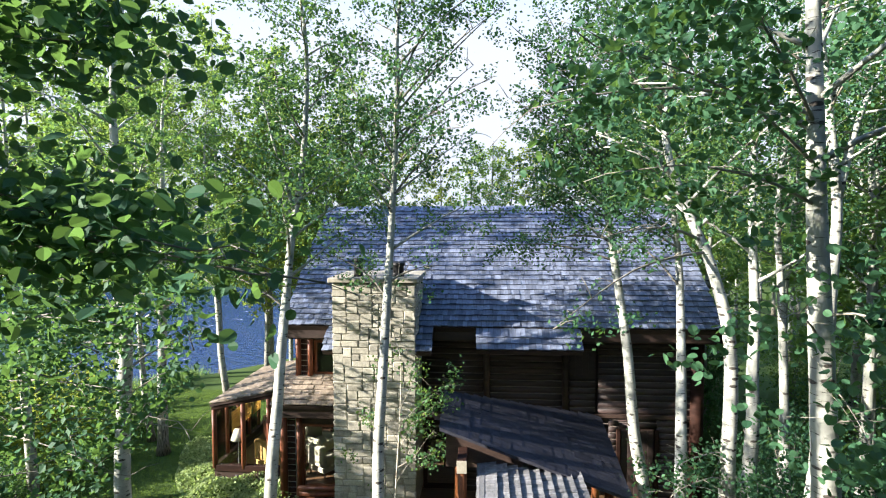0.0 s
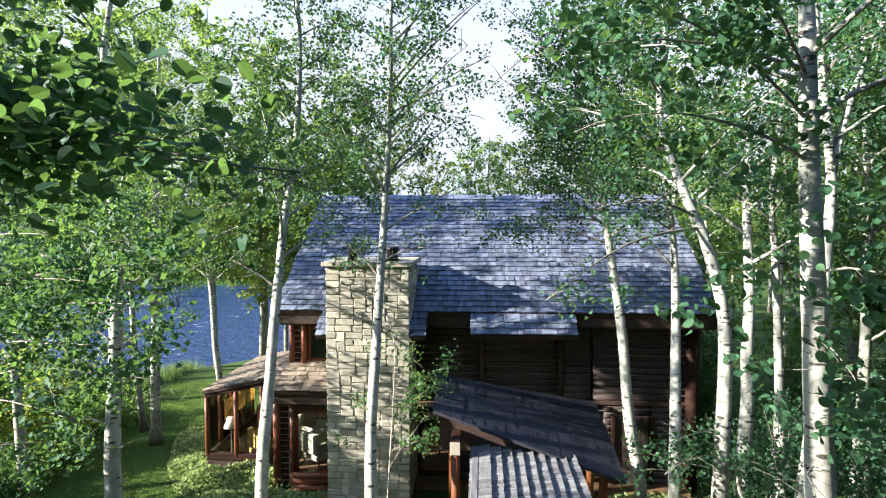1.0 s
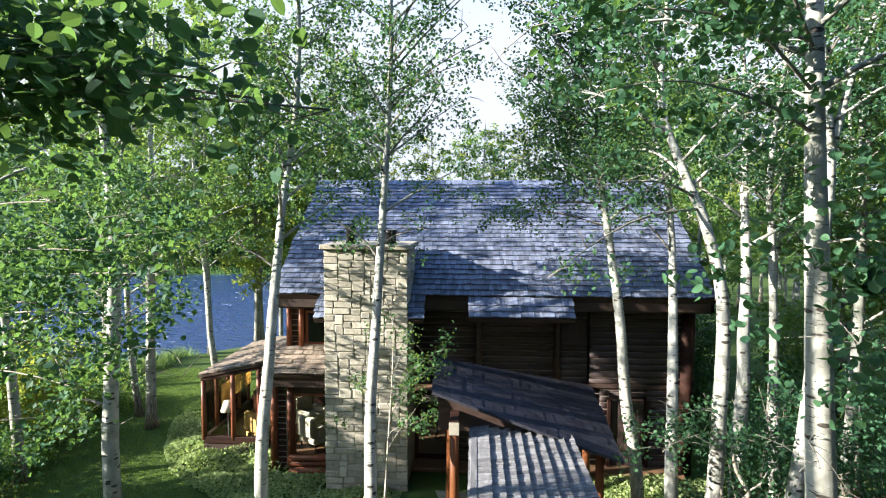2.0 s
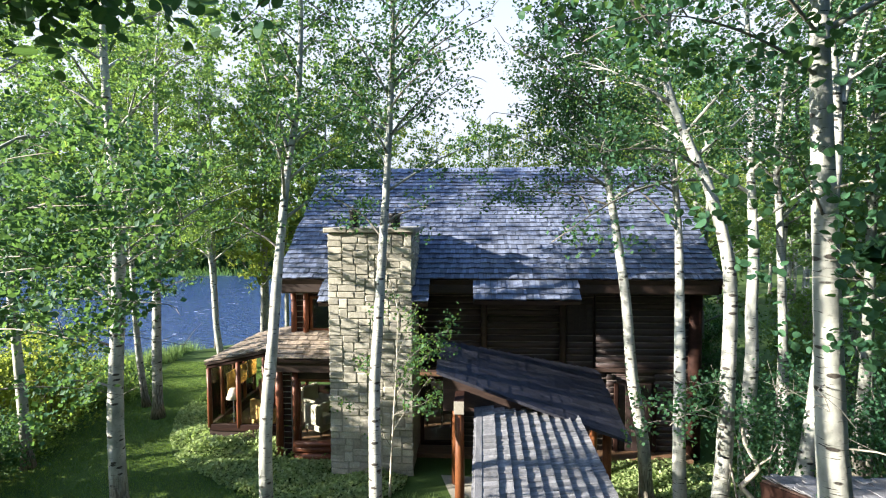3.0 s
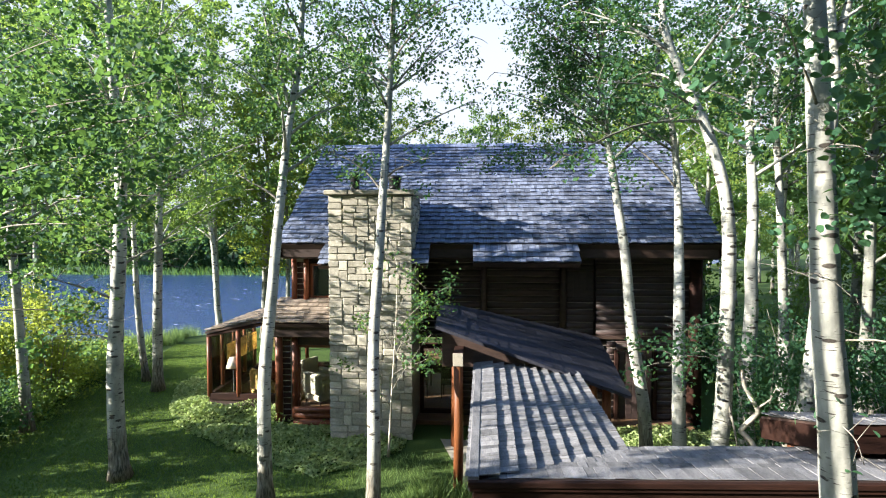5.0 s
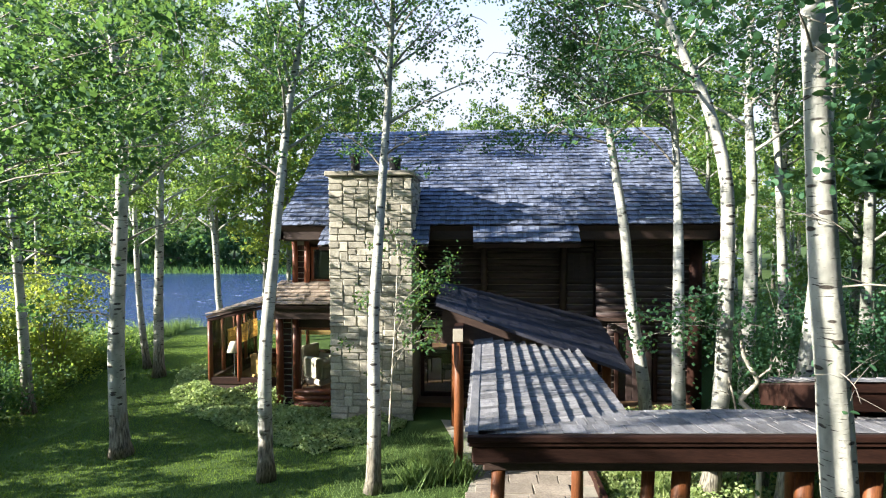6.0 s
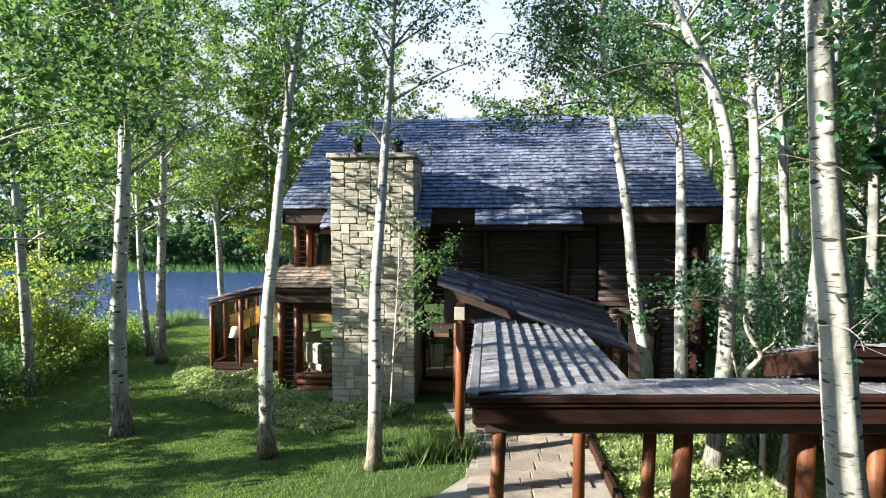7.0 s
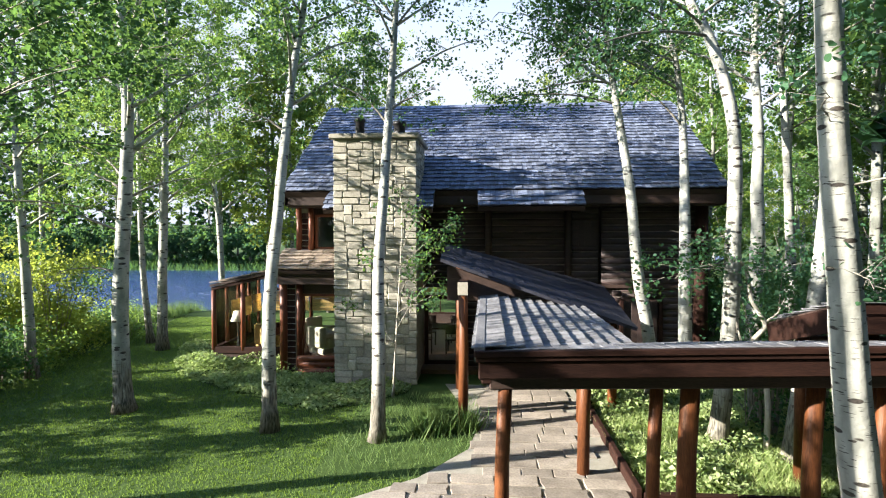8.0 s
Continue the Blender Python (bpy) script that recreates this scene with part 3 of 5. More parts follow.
def window(x0, x1, z0, z1, y, mat=LOG_RED, bars=0, frame_w=0.07):
    """A window: frame, sill and pane."""
    w = thing("window", ((x0 + x1) / 2, y, z0), "", "")
    for key in ("label", "category"):
        if key in w:
            del w[key]
    w.parent = cabin
    w.matrix_parent_inverse = cabin.matrix_basis.inverted()
    bm = bmesh.new()
    box(bm, (x0, y - 0.05, z0), (x0 + frame_w, y + 0.07, z1))
    box(bm, (x1 - frame_w, y - 0.05, z0), (x1, y + 0.07, z1))
    box(bm, (x0 + frame_w, y - 0.05, z1 - frame_w), (x1 - frame_w, y + 0.07, z1))
    box(bm, (x0 + frame_w, y - 0.05, z0), (x1 - frame_w, y + 0.07, z0 + frame_w))
    for k in range(bars):
        x = x0 + (x1 - x0) * (k + 1) / (bars + 1)
        box(bm, (x - 0.02, y - 0.03, z0 + frame_w), (x + 0.02, y + 0.04, z1 - frame_w))
    part("frame", bm, mat, w, "red-brown timber window frame")
    bm = bmesh.new()
    box(bm, (x0 + frame_w - 0.01, y, z0 + frame_w - 0.01), (x1 - frame_w + 0.01, y + 0.008, z1 - frame_w + 0.01))
    pane = part("pane", bm, GLASS, w, "clear glass pane")
    pane.visible_shadow = False
    return w


window(-4.76, -3.9, 3.42, 4.42, WALL_Y)
window(2.95, 3.55, 0.85, 1.95, WALL_Y + 0.02, BEAM)
shutter = boxed("shutter", (2.5, WALL_Y - 0.03, 3.5), (3.22, WALL_Y + 0.06, 4.25), DARKWOOD, cabin, 0.01, label="dark closed wooden shutter")
for k in range(4):
    boxed("plank", (2.52 + k * 0.172, WALL_Y - 0.05, 3.53), (2.685 + k * 0.172, WALL_Y - 0.033, 4.22), LOG, shutter, 0.005)
window(-4.9, -2.8, 0.5, 2.2, BACK_Y - 0.1, BEAM, 2)
window(-2.5, -0.4, 0.5, 2.2, BACK_Y - 0.1, BEAM, 2)
window(-4.7, -2.8, 2.9, 4.2, BACK_Y - 0.1, BEAM, 1)
# glazed entrance beside the chimney
door = window(-1.6, -0.62, 0.16, 2.12, WALL_Y, BEAM, 0, 0.1)
door.name = "glazed_door"
bm = bmesh.new()
box(bm, (3.92, WALL_Y - 0.06, 0.05), (4.83, WALL_Y + 0.05, 2.04))
plank_door = part("plank_door", bm, DARKWOOD, cabin, "dark plank door")
for k in range(5):
    boxed("plank", (3.94 + k * 0.178, WALL_Y - 0.09, 0.07), (3.94 + k * 0.178 + 0.168, WALL_Y - 0.062, 2.02), LOG, plank_door, 0.006)

# upper left corner and the bay under it: posts, crossed log ends, skirt roof
for x, y, z0, z1, r in ((-5.22, WALL_Y - 0.1, 3.3, 4.62, 0.085), (-4.86, WALL_Y - 0.12, 3.35, 4.62, 0.08), (-5.42, 14.36, 0.1, 2.95, 0.11), (-4.98, 14.4, 0.2, 2.7, 0.09)):
    bar("corner_log", [(x, y, z0), (x + 0.01, y, (z0 + z1) / 2), (x, y, z1)], [r, r * 0.97, r * 0.95], LOG_RED, cabin, 12, label="red-brown upright log")


def log_ends(x, y, z0, z1, width, parent):
    """A stack of short crossed log ends with pale chinking between."""
    boxed("chinking", (x - width / 2 - 0.012, y - 0.034, z0), (x + width / 2 + 0.012, y + 0.12, z1), MORTAR, parent)
    z = z0
    while z + 0.15 < z1:
        boxed("log_end", (x - width / 2 + 0.01, y - 0.052, z + 0.012), (x + width / 2 - 0.01, y + 0.06, z + 0.15), BEAM, parent, 0.012)
        z += 0.16


log_ends(-5.04, WALL_Y - 0.06, 3.36, 4.6, 0.2, cabin)
log_ends(-5.2, 14.42, 0.12, 2.7, 0.24, cabin)
bm = bmesh.new()
for lo, hi in (((-5.5, 14.48, 0.05), (-4.95, 14.62, 2.75)), ((-4.95, 14.48, 0.05), (-3.7, 14.62, 0.42)), ((-4.95, 14.48, 2.2), (-3.7, 14.62, 2.75)), ((-5.5, 14.62, 0.05), (-5.36, 15.3, 2.75))):
    box(bm, lo, hi)
part("bay_wall", bm, DARKWOOD, cabin)
window(-4.94, -3.7, 0.42, 2.22, 14.5)
for z, out in ((0.12, 0.12), (0.3, 0.06), (0.46, 0.1)):
    bar("sill_log", [(-4.98, 14.4 - out, z), (-4.3, 14.4 - out, z + 0.005), (-3.7, 14.4 - out, z)], [0.085, 0.09, 0.085], LOG_RED, cabin, 10, label="red-brown half log under the window")
skirt = slab("skirt_roof", [(-5.62, 13.98, 2.88), (-3.66, 13.98, 2.88), (-3.66, 15.12, 3.4), (-5.62, 15.12, 3.4)], 0.1, DARKWOOD, cabin, "small brown shake roof under the upper window")
boxed("skirt_beam", (-5.55, 14.12, 2.5), (-3.7, 14.3, 2.8), DARKWOOD, cabin)

# ---- chimney ----
CX0, CX1, CY0, CTOP = -3.76, -1.6, 13.52, 6.28
chimney = boxed("chimney", (CX0 + 0.03, CY0 + 0.032, -0.1), (CX1 - 0.05, 15.5, CTOP), MORTAR, cabin, 0.0, label="pale cut-stone chimney with a slab cap")


def stone_mesh(w, h, d, rng):
    bm = bmesh.new()
    vs = box(bm, (-w / 2, 0, -h / 2), (w / 2, d, h / 2), None, min(0.018, h * 0.12))
    for v in bm.verts:
        v.co += Vector((rng.uniform(-0.009, 0.009), rng.uniform(-0.014, 0.008), rng.uniform(-0.01, 0.01)))
    me = bpy.data.meshes.new("stone")
    bm.to_mesh(me)
    bm.free()
    me.materials.append(STONE)
    return me


rng = random.Random(11)
GAP = 0.014


def lay_stones(a, b, z0, z1, place, parent):
    """Random squared courses between a and b, some stones two courses high."""
    unit = 0.087
    rows = int(round((z1 - z0) / unit))
    taken = [[] for _ in range(rows)]
    for r in range(rows):
        x = a
        while x < b - 0.02:
            block = [t for t in taken[r] if t[0] <= x + 0.01 < t[1]]
            if block:
                x = block[0][1]
                continue
            nxt = min([t[0] for t in taken[r] if t[0] > x] + [b])
            tall = rng.choice((1, 2, 2, 2, 2, 2, 3))
            tall = min(tall, rows - r)
            w = rng.uniform(0.2, 0.5) if tall > 1 else rng.uniform(0.26, 0.55)
            if nxt - (x + w) < 0.14:
                w = nxt - x
            w = min(w, nxt - x)
            while tall > 1 and any(t[0] < x + w and t[1] > x for q in range(r, r + tall) for t in taken[q]):
                tall -= 1
            for q in range(r, r + tall):
                taken[q].append((x, x + w))
            ob = held("stone", stone_mesh(w - GAP, tall * unit - GAP, 0.09, rng), None, parent)
            ob.matrix_basis = place(x + w / 2, z0 + (r + tall / 2) * unit, rng.uniform(-0.012, 0.016))
            x += w


lay_stones(CX0, CX1, 0.0, CTOP, lambda x, z, d: Matrix.Translation((x, CY0 + d, z)), chimney)
lay_stones(CY0 + 0.1, 15.3, 4.9, CTOP, lambda y, z, d: Matrix.LocRotScale((CX1 - d, y, z), Euler((0, 0, math.pi / 2)), None), chimney)
lay_stones(CY0 + 0.1, 15.3, 4.9, CTOP, lambda y, z, d: Matrix.LocRotScale((CX0 + d, y, z), Euler((0, 0, -math.pi / 2)), None), chimney)
bm = bmesh.new()
x = CX0 - 0.08
for w in (0.62, 0.86, 0.84):
    box(bm, (x, CY0 - 0.09, CTOP + 0.002), (x + w - 0.012, 15.55, CTOP + 0.13), None, 0.02)
    x += w
part("cap_slab", bm, CAPSTONE, chimney, "thick stone slab cap")
for x, hgt, r in ((-3.15, 0.6, 0.12), (-2.1, 0.5, 0.15)):
    bm = bmesh.new()
    tube(bm, [(x, 13.95, CTOP + 0.12), (x, 13.95, CTOP + 0.2), (x, 13.95, CTOP + hgt - 0.1), (x, 13.95, CTOP + hgt - 0.09), (x, 13.95, CTOP + hgt)], [r * 1.15, r, r, r * 1.25, r * 1.2], 16)
    part("flue_pipe", bm, METAL, chimney, "black metal flue pipe", True)

# ---- sunroom, a glazed lean-to beside the bay ----
SX0, SX1, SY0, SY1 = -8.0, -5.5, 15.5, 19.5
sun_roof = slab("sunroom_roof", [(SX0 - 0.08, SY0 - 0.1, 2.36), (SX1 + 0.12, SY0 - 0.1, 2.954), (SX1 + 0.12, SY1, 2.954), (SX0 - 0.08, SY1, 2.36)], 0.07, DARKWOOD, cabin, "brown shake lean-to roof over the glazed room")
sunroom = boxed("sunroom_sill", (SX0, SY0 - 0.06, 0.3), (SX1, SY0 + 0.1, 0.5), BEAM, cabin)
boxed("sunroom_sill", (SX0 - 0.06, SY0 + 0.1, 0.3), (SX0 + 0.1, SY1, 0.5), BEAM, cabin)
boxed("sunroom_floor", (SX0 + 0.1, SY0 + 0.1, 0.02), (SX1, SY1, 0.16), FLOORWOOD, cabin)
boxed("sunroom_footing", (SX0 - 0.02, SY0 - 0.02, -0.05), (SX1, SY0 + 0.09, 0.297), DARKWOOD, cabin)
boxed("sunroom_footing", (SX0 - 0.02, SY0 + 0.094, -0.05), (SX0 + 0.09, SY1, 0.297), DARKWOOD, cabin)


def sun_top(x):
    return 2.27 + (x - SX0) * 0.22


boxed("sunroom_beam", (SX0 - 0.05, SY0 - 0.07, 2.19), (SX1, SY0 + 0.06, 2.29), BEAM, cabin, 0.012, Matrix(((1, 0, 0, 0), (0, 1, 0, 0), (0.22, 0, 1, -0.22 * SX0), (0, 0, 0, 1))))
for x in (SX0, -7.1, -6.3, -5.6):
    bar("sunroom_post", [(x, SY0, 0.4), (x, SY0, sun_top(x))], [0.075, 0.07], LOG_RED, cabin, 10, label="red-brown log post")
for y in (16.3, 17.1, 17.9, 18.7):
    bar("sunroom_post", [(SX0, y, 0.4), (SX0, y, 2.27)], [0.07, 0.065], LOG_RED, cabin, 10, label="red-brown log post")
for x in (-7.1, -6.3):
    bar("sunroom_post", [(x, SY1 - 0.1, 0.1), (x, SY1 - 0.1, sun_top(x))], [0.07, 0.065], LOG_RED, cabin, 10, label="red-brown log post")
for x0, x1 in ((SX0, -7.1), (-7.1, -6.3), (-6.3, -5.6)):
    bm = bmesh.new()
    vs = [bm.verts.new((x, SY0 + dy, z)) for dy in (-0.004, 0.004) for x, z in ((x0 + 0.06, 0.5), (x1 - 0.06, 0.5), (x1 - 0.06, sun_top(x1) - 0.03), (x0 + 0.06, sun_top(x0) - 0.03))]
    bm.faces.new(vs[0:4])
    bm.faces.new(list(reversed(vs[4:8])))
    for k in range(4):
        bm.faces.new((vs[k], vs[k + 4], vs[(k + 1) % 4 + 4], vs[(k + 1) % 4]))
    pane = part("pane", bm, GLASS, cabin, "clear glass pane")
    pane.visible_shadow = False
for y0, y1 in ((15.5, 16.3), (16.3, 17.1), (17.1, 17.9), (17.9, 18.7)):
    pane = boxed("pane", (SX0 - 0.004, y0 + 0.06, 0.42), (SX0 + 0.004, y1 - 0.06, 2.26), GLASS, cabin, 0, label="clear glass pane")
    pane.visible_shadow = False

# ---- entry porch ----
porch = thing("entry_porch", (1.2, 12, 0), "entrance porch with a dark shake lean-to roof", "porch")
PA, PB = Vector((-0.82, 11.6, 3.31)), Vector((3.34, 11.6, 1.85))
PLEN = (PB - PA).length
def porch_z(x, y):
    return 3.31 - 0.352 * (x + 0.82) + 0.17 * (y - 11.6)


PCORNERS = [(x, y, porch_z(x, y)) for x, y in ((-0.82, 11.6), (3.34, 11.6), (3.3, 14.95), (-0.45, 13.2))]
porch_roof = slab("roof", PCORNERS, 0.05, DARKWOOD, porch, "dark shake lean-to roof")
bm = bmesh.new()
d = (PB - PA).normalized()
box(bm, (0, -0.02, -0.055), (PLEN, 0.0, 0.012), sloped(PA, tuple(d), (0, 1, 0)))
part("fascia", bm, SHAKE_SHADED, porch, "thin weathered fascia board")
bm = bmesh.new()
vs = [bm.verts.new((x, y, z)) for y in (11.72, 11.82) for x, z in ((-0.7, 3.18), (-0.7, 2.4), (1.0, 2.4), (1.0, 2.58))]
bm.faces.new(vs[0:4])
bm.faces.new(list(reversed(vs[4:8])))
for k in range(4):
    bm.faces.new((vs[k], vs[k + 4], vs[(k + 1) % 4 + 4], vs[(k + 1) % 4]))
bmesh.ops.recalc_face_normals(bm, faces=bm.faces)
part("gable_panel", bm, DARKWOOD, porch)
for x, y in ((-0.32, 11.1), (-0.5, 13.2), (3.0, 13.9)):
    top = 2.72 if y < 12 else porch_z(x, y) - 0.06
    bar("post", [(x, y, 0), (x + 0.01, y, top / 2), (x, y, top)], [0.105, 0.1, 0.095], POST, porch, 14, label="varnished orange-brown log post")
boxed("post_cap", (-0.42, 11.0, 2.6), (-0.22, 11.9, 2.86), BEAM, porch)
boxed("beam_end", (-0.425, 10.98, 2.595), (-0.215, 10.997, 2.865), CAPSTONE, porch, 0.004, label="pale weathered end of the tie beam")
boxed("tie_beam", (-0.42, 11.9, 2.62), (-0.22, 13.4, 2.84), BEAM, porch)
bar("post", [(2.9, 11.9, 0), (2.9, 11.9, 1.9)], [0.1, 0.1], POST, porch, 14)

# ---- covered walkway ----
walkway = thing("covered_walkway", (1.2, 8.5, 0), "covered walkway with log posts and an inward-falling shake roof", "walkway")
WXL, WYF, WTOP, WIDE, DEEP = 0.06, 6.2, 2.47, 2.2, 1.62
low = 2.18
walk_roof = slab("roof", [(WXL, WYF, WTOP), (WXL + WIDE, WYF + DEEP, low), (WXL + WIDE, 11.9, low), (WXL, 11.9, WTOP)], 0.07, DARKWOOD, walkway, "shake roof falling towards the garden")
FXR = 9.0
RISE = 0.027
cross_lean = Matrix(((1, 0, 0, 0), (0, 1, 0, 0), (RISE, 0, 1, -RISE * WXL), (0, 0, 0, 1)))
cross_roof = slab("cross_roof", [cross_lean @ Vector(p) for p in ((WXL, WYF, WTOP), (FXR, WYF, WTOP), (FXR, WYF + DEEP, low), (WXL + WIDE, WYF + DEEP, low))], 0.07, DARKWOOD, walkway, "shake roof falling away from the front beam")
boxed("edge_board", (WXL - 0.03, WYF, WTOP - 0.13), (WXL + 0.1, 11.6, WTOP + 0.055), SHAKE_GREY, walkway, 0.008, label="grey edge board")
boxed("drip_board", (WXL - 0.03, WYF - 0.07, WTOP - 0.06), (FXR, WYF - 0.002, WTOP + 0.012), BEAM, walkway, 0.008, cross_lean)
boxed("drip_board", (WXL - 0.01, WYF - 0.04, WTOP - 0.12), (FXR, WYF - 0.002, WTOP - 0.063), BEAM, walkway, 0.008, cross_lean)
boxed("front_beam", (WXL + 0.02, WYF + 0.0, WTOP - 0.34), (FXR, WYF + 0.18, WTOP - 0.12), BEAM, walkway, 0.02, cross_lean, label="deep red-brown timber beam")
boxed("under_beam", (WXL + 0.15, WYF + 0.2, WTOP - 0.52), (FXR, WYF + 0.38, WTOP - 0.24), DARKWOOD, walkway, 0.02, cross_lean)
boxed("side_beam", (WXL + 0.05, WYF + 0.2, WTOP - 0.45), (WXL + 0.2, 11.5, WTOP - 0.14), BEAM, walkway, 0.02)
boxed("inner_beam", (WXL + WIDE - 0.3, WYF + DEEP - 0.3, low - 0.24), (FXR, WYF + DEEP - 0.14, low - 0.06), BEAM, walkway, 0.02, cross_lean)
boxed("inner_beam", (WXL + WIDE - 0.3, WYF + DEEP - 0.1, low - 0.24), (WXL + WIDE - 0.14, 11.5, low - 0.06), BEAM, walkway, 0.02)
POSTS = ((0.36, 6.5, 0.09), (1.7, 8.5, 0.095), (2.22, 6.65, 0.083), (2.62, 6.65, 0.115), (4.08, 6.65, 0.105), (4.88, 6.65, 0.1), (6.6, 6.65, 0.1), (2.06, 10.9, 0.09), (6.0, 7.6, 0.09))
for x, y, r in POSTS:
    top = WTOP - 0.4 if y < 7 else low - 0.1 if x > 1 else WTOP - 0.4
    top += RISE * x if y < 7 else 0
    bar("post", [(x, y, 0), (x + 0.01, y + 0.01, top / 2), (x + 0.05, y, top)], [r * 1.05, r, r * 0.96], POST, walkway, 14, label="varnished orange-brown log post")

# ---- raised roof over the far arm of the walkway ----
gate = thing("raised_roof", (6.6, 8.0, 0), "raised timber roof section on posts over the walkway", "roof")
GY0, GY1, GZ0, GZ1 = 8.75, 7.1, 2.46, 2.94
gate_roof = slab("roof", [(4.6, GY1, GZ1), (9.0, GY1, GZ1), (9.0, GY0, GZ0), (4.6, GY0, GZ0)], 0.06, DARKWOOD, gate, "grey shake roof")
bm = bmesh.new()
box(bm, (0, -0.03, -0.33), (math.hypot(GY0 - GY1, GZ1 - GZ0), 0.03, -0.03), sloped((4.6, GY0, GZ0), (0, GY1 - GY0, GZ1 - GZ0), (1, 0, 0)) @ Matrix())
part("rake_board", bm, BEAM, gate, "red-brown board along the sloping edge")
boxed("fascia", (4.56, GY1 - 0.06, GZ1 - 0.36), (9.0, GY1 - 0.003, GZ1 + 0.02), BEAM, gate, 0.012, label="red-brown fascia board")
boxed("fascia_strip", (4.56, GY1 - 0.1, GZ1 - 0.1), (9.0, GY1 - 0.063, GZ1 + 0.03), BEAM, gate, 0.008)
for x, y in ((4.95, 8.45), (8.3, 8.45), (5.2, 7.35), (8.3, 7.35)):
    bar("post", [(x, y, 0), (x, y, GZ0 + (GY0 - y) * 0.29 - 0.05)], [0.1, 0.09], POST, gate, 12)
boxed("cross_rail", (4.9, 8.4, 2.1), (8.4, 8.52, 2.3), DARKWOOD, gate)


# ---- trees ----
def sample(points, radii, z):
    """Place and radius of a stem at height z."""
    for (p, q), (a, b) in zip(zip(points, points[1:]), zip(radii, radii[1:])):
        if z <= q[2]:
            k = (z - p[2]) / max(q[2] - p[2], 1e-6)
            return Vector(p).lerp(Vector(q), k), a + (b - a) * k
    return Vector(points[-1]), radii[-1]


def smooth_path(points, steps=3):
    out = []
    p = [Vector(q) for q in points]
    for i in range(len(p) - 1):
        a, b, c, d = p[max(i - 1, 0)], p[i], p[i + 1], p[min(i + 2, len(p) - 1)]
        for k in range(steps):
            t = k / steps
            out.append(0.5 * ((2 * b) + (c - a) * t + (2 * a - 5 * b + 4 * c - d) * t * t + (3 * b - a - 3 * c + d) * t ** 3))
    out.append(p[-1])
    return out


def limb_path(start, way, length, rise, sag, rng, k=5):
    """A limb that climbs, then levels and hangs at the tip."""
    pts, p, d = [Vector(start)], Vector(start), Vector((way[0], way[1], rise)).normalized()
    for i in range(k):
        d = (d + Vector((rng.uniform(-0.18, 0.18), rng.uniform(-0.18, 0.18), rng.uniform(-0.08, 0.12) - sag * (i + 1) / k))).normalized()
        p = p + d * (length / k)
        pts.append(p.copy())
    return pts


def foliage(path, count, rng, spread, clump, first=0.25, tuft=0.16):
    """Leaf places in clumps along a limb."""
    pts = np.array([tuple(p) for p in path])
    clumps = max(2, int(count / clump))
    u = first + (1 - first) * rng.uniform(0, 1, clumps) ** 0.8
    i = np.minimum((u * (len(pts) - 1)).astype(int), len(pts) - 2)
    f = (u * (len(pts) - 1) - i)[:, None]
    c = pts[i] * (1 - f) + pts[i + 1] * f
    c = c + rng.normal(0, 1, (clumps, 3)) * spread * np.array([1, 1, 0.75]) * (0.5 + 0.7 * u[:, None])
    each = rng.integers(0, clumps, count)
    return c[each] + rng.normal(0, 1, (count, 3)) * tuft * np.array([1, 1, 0.8])


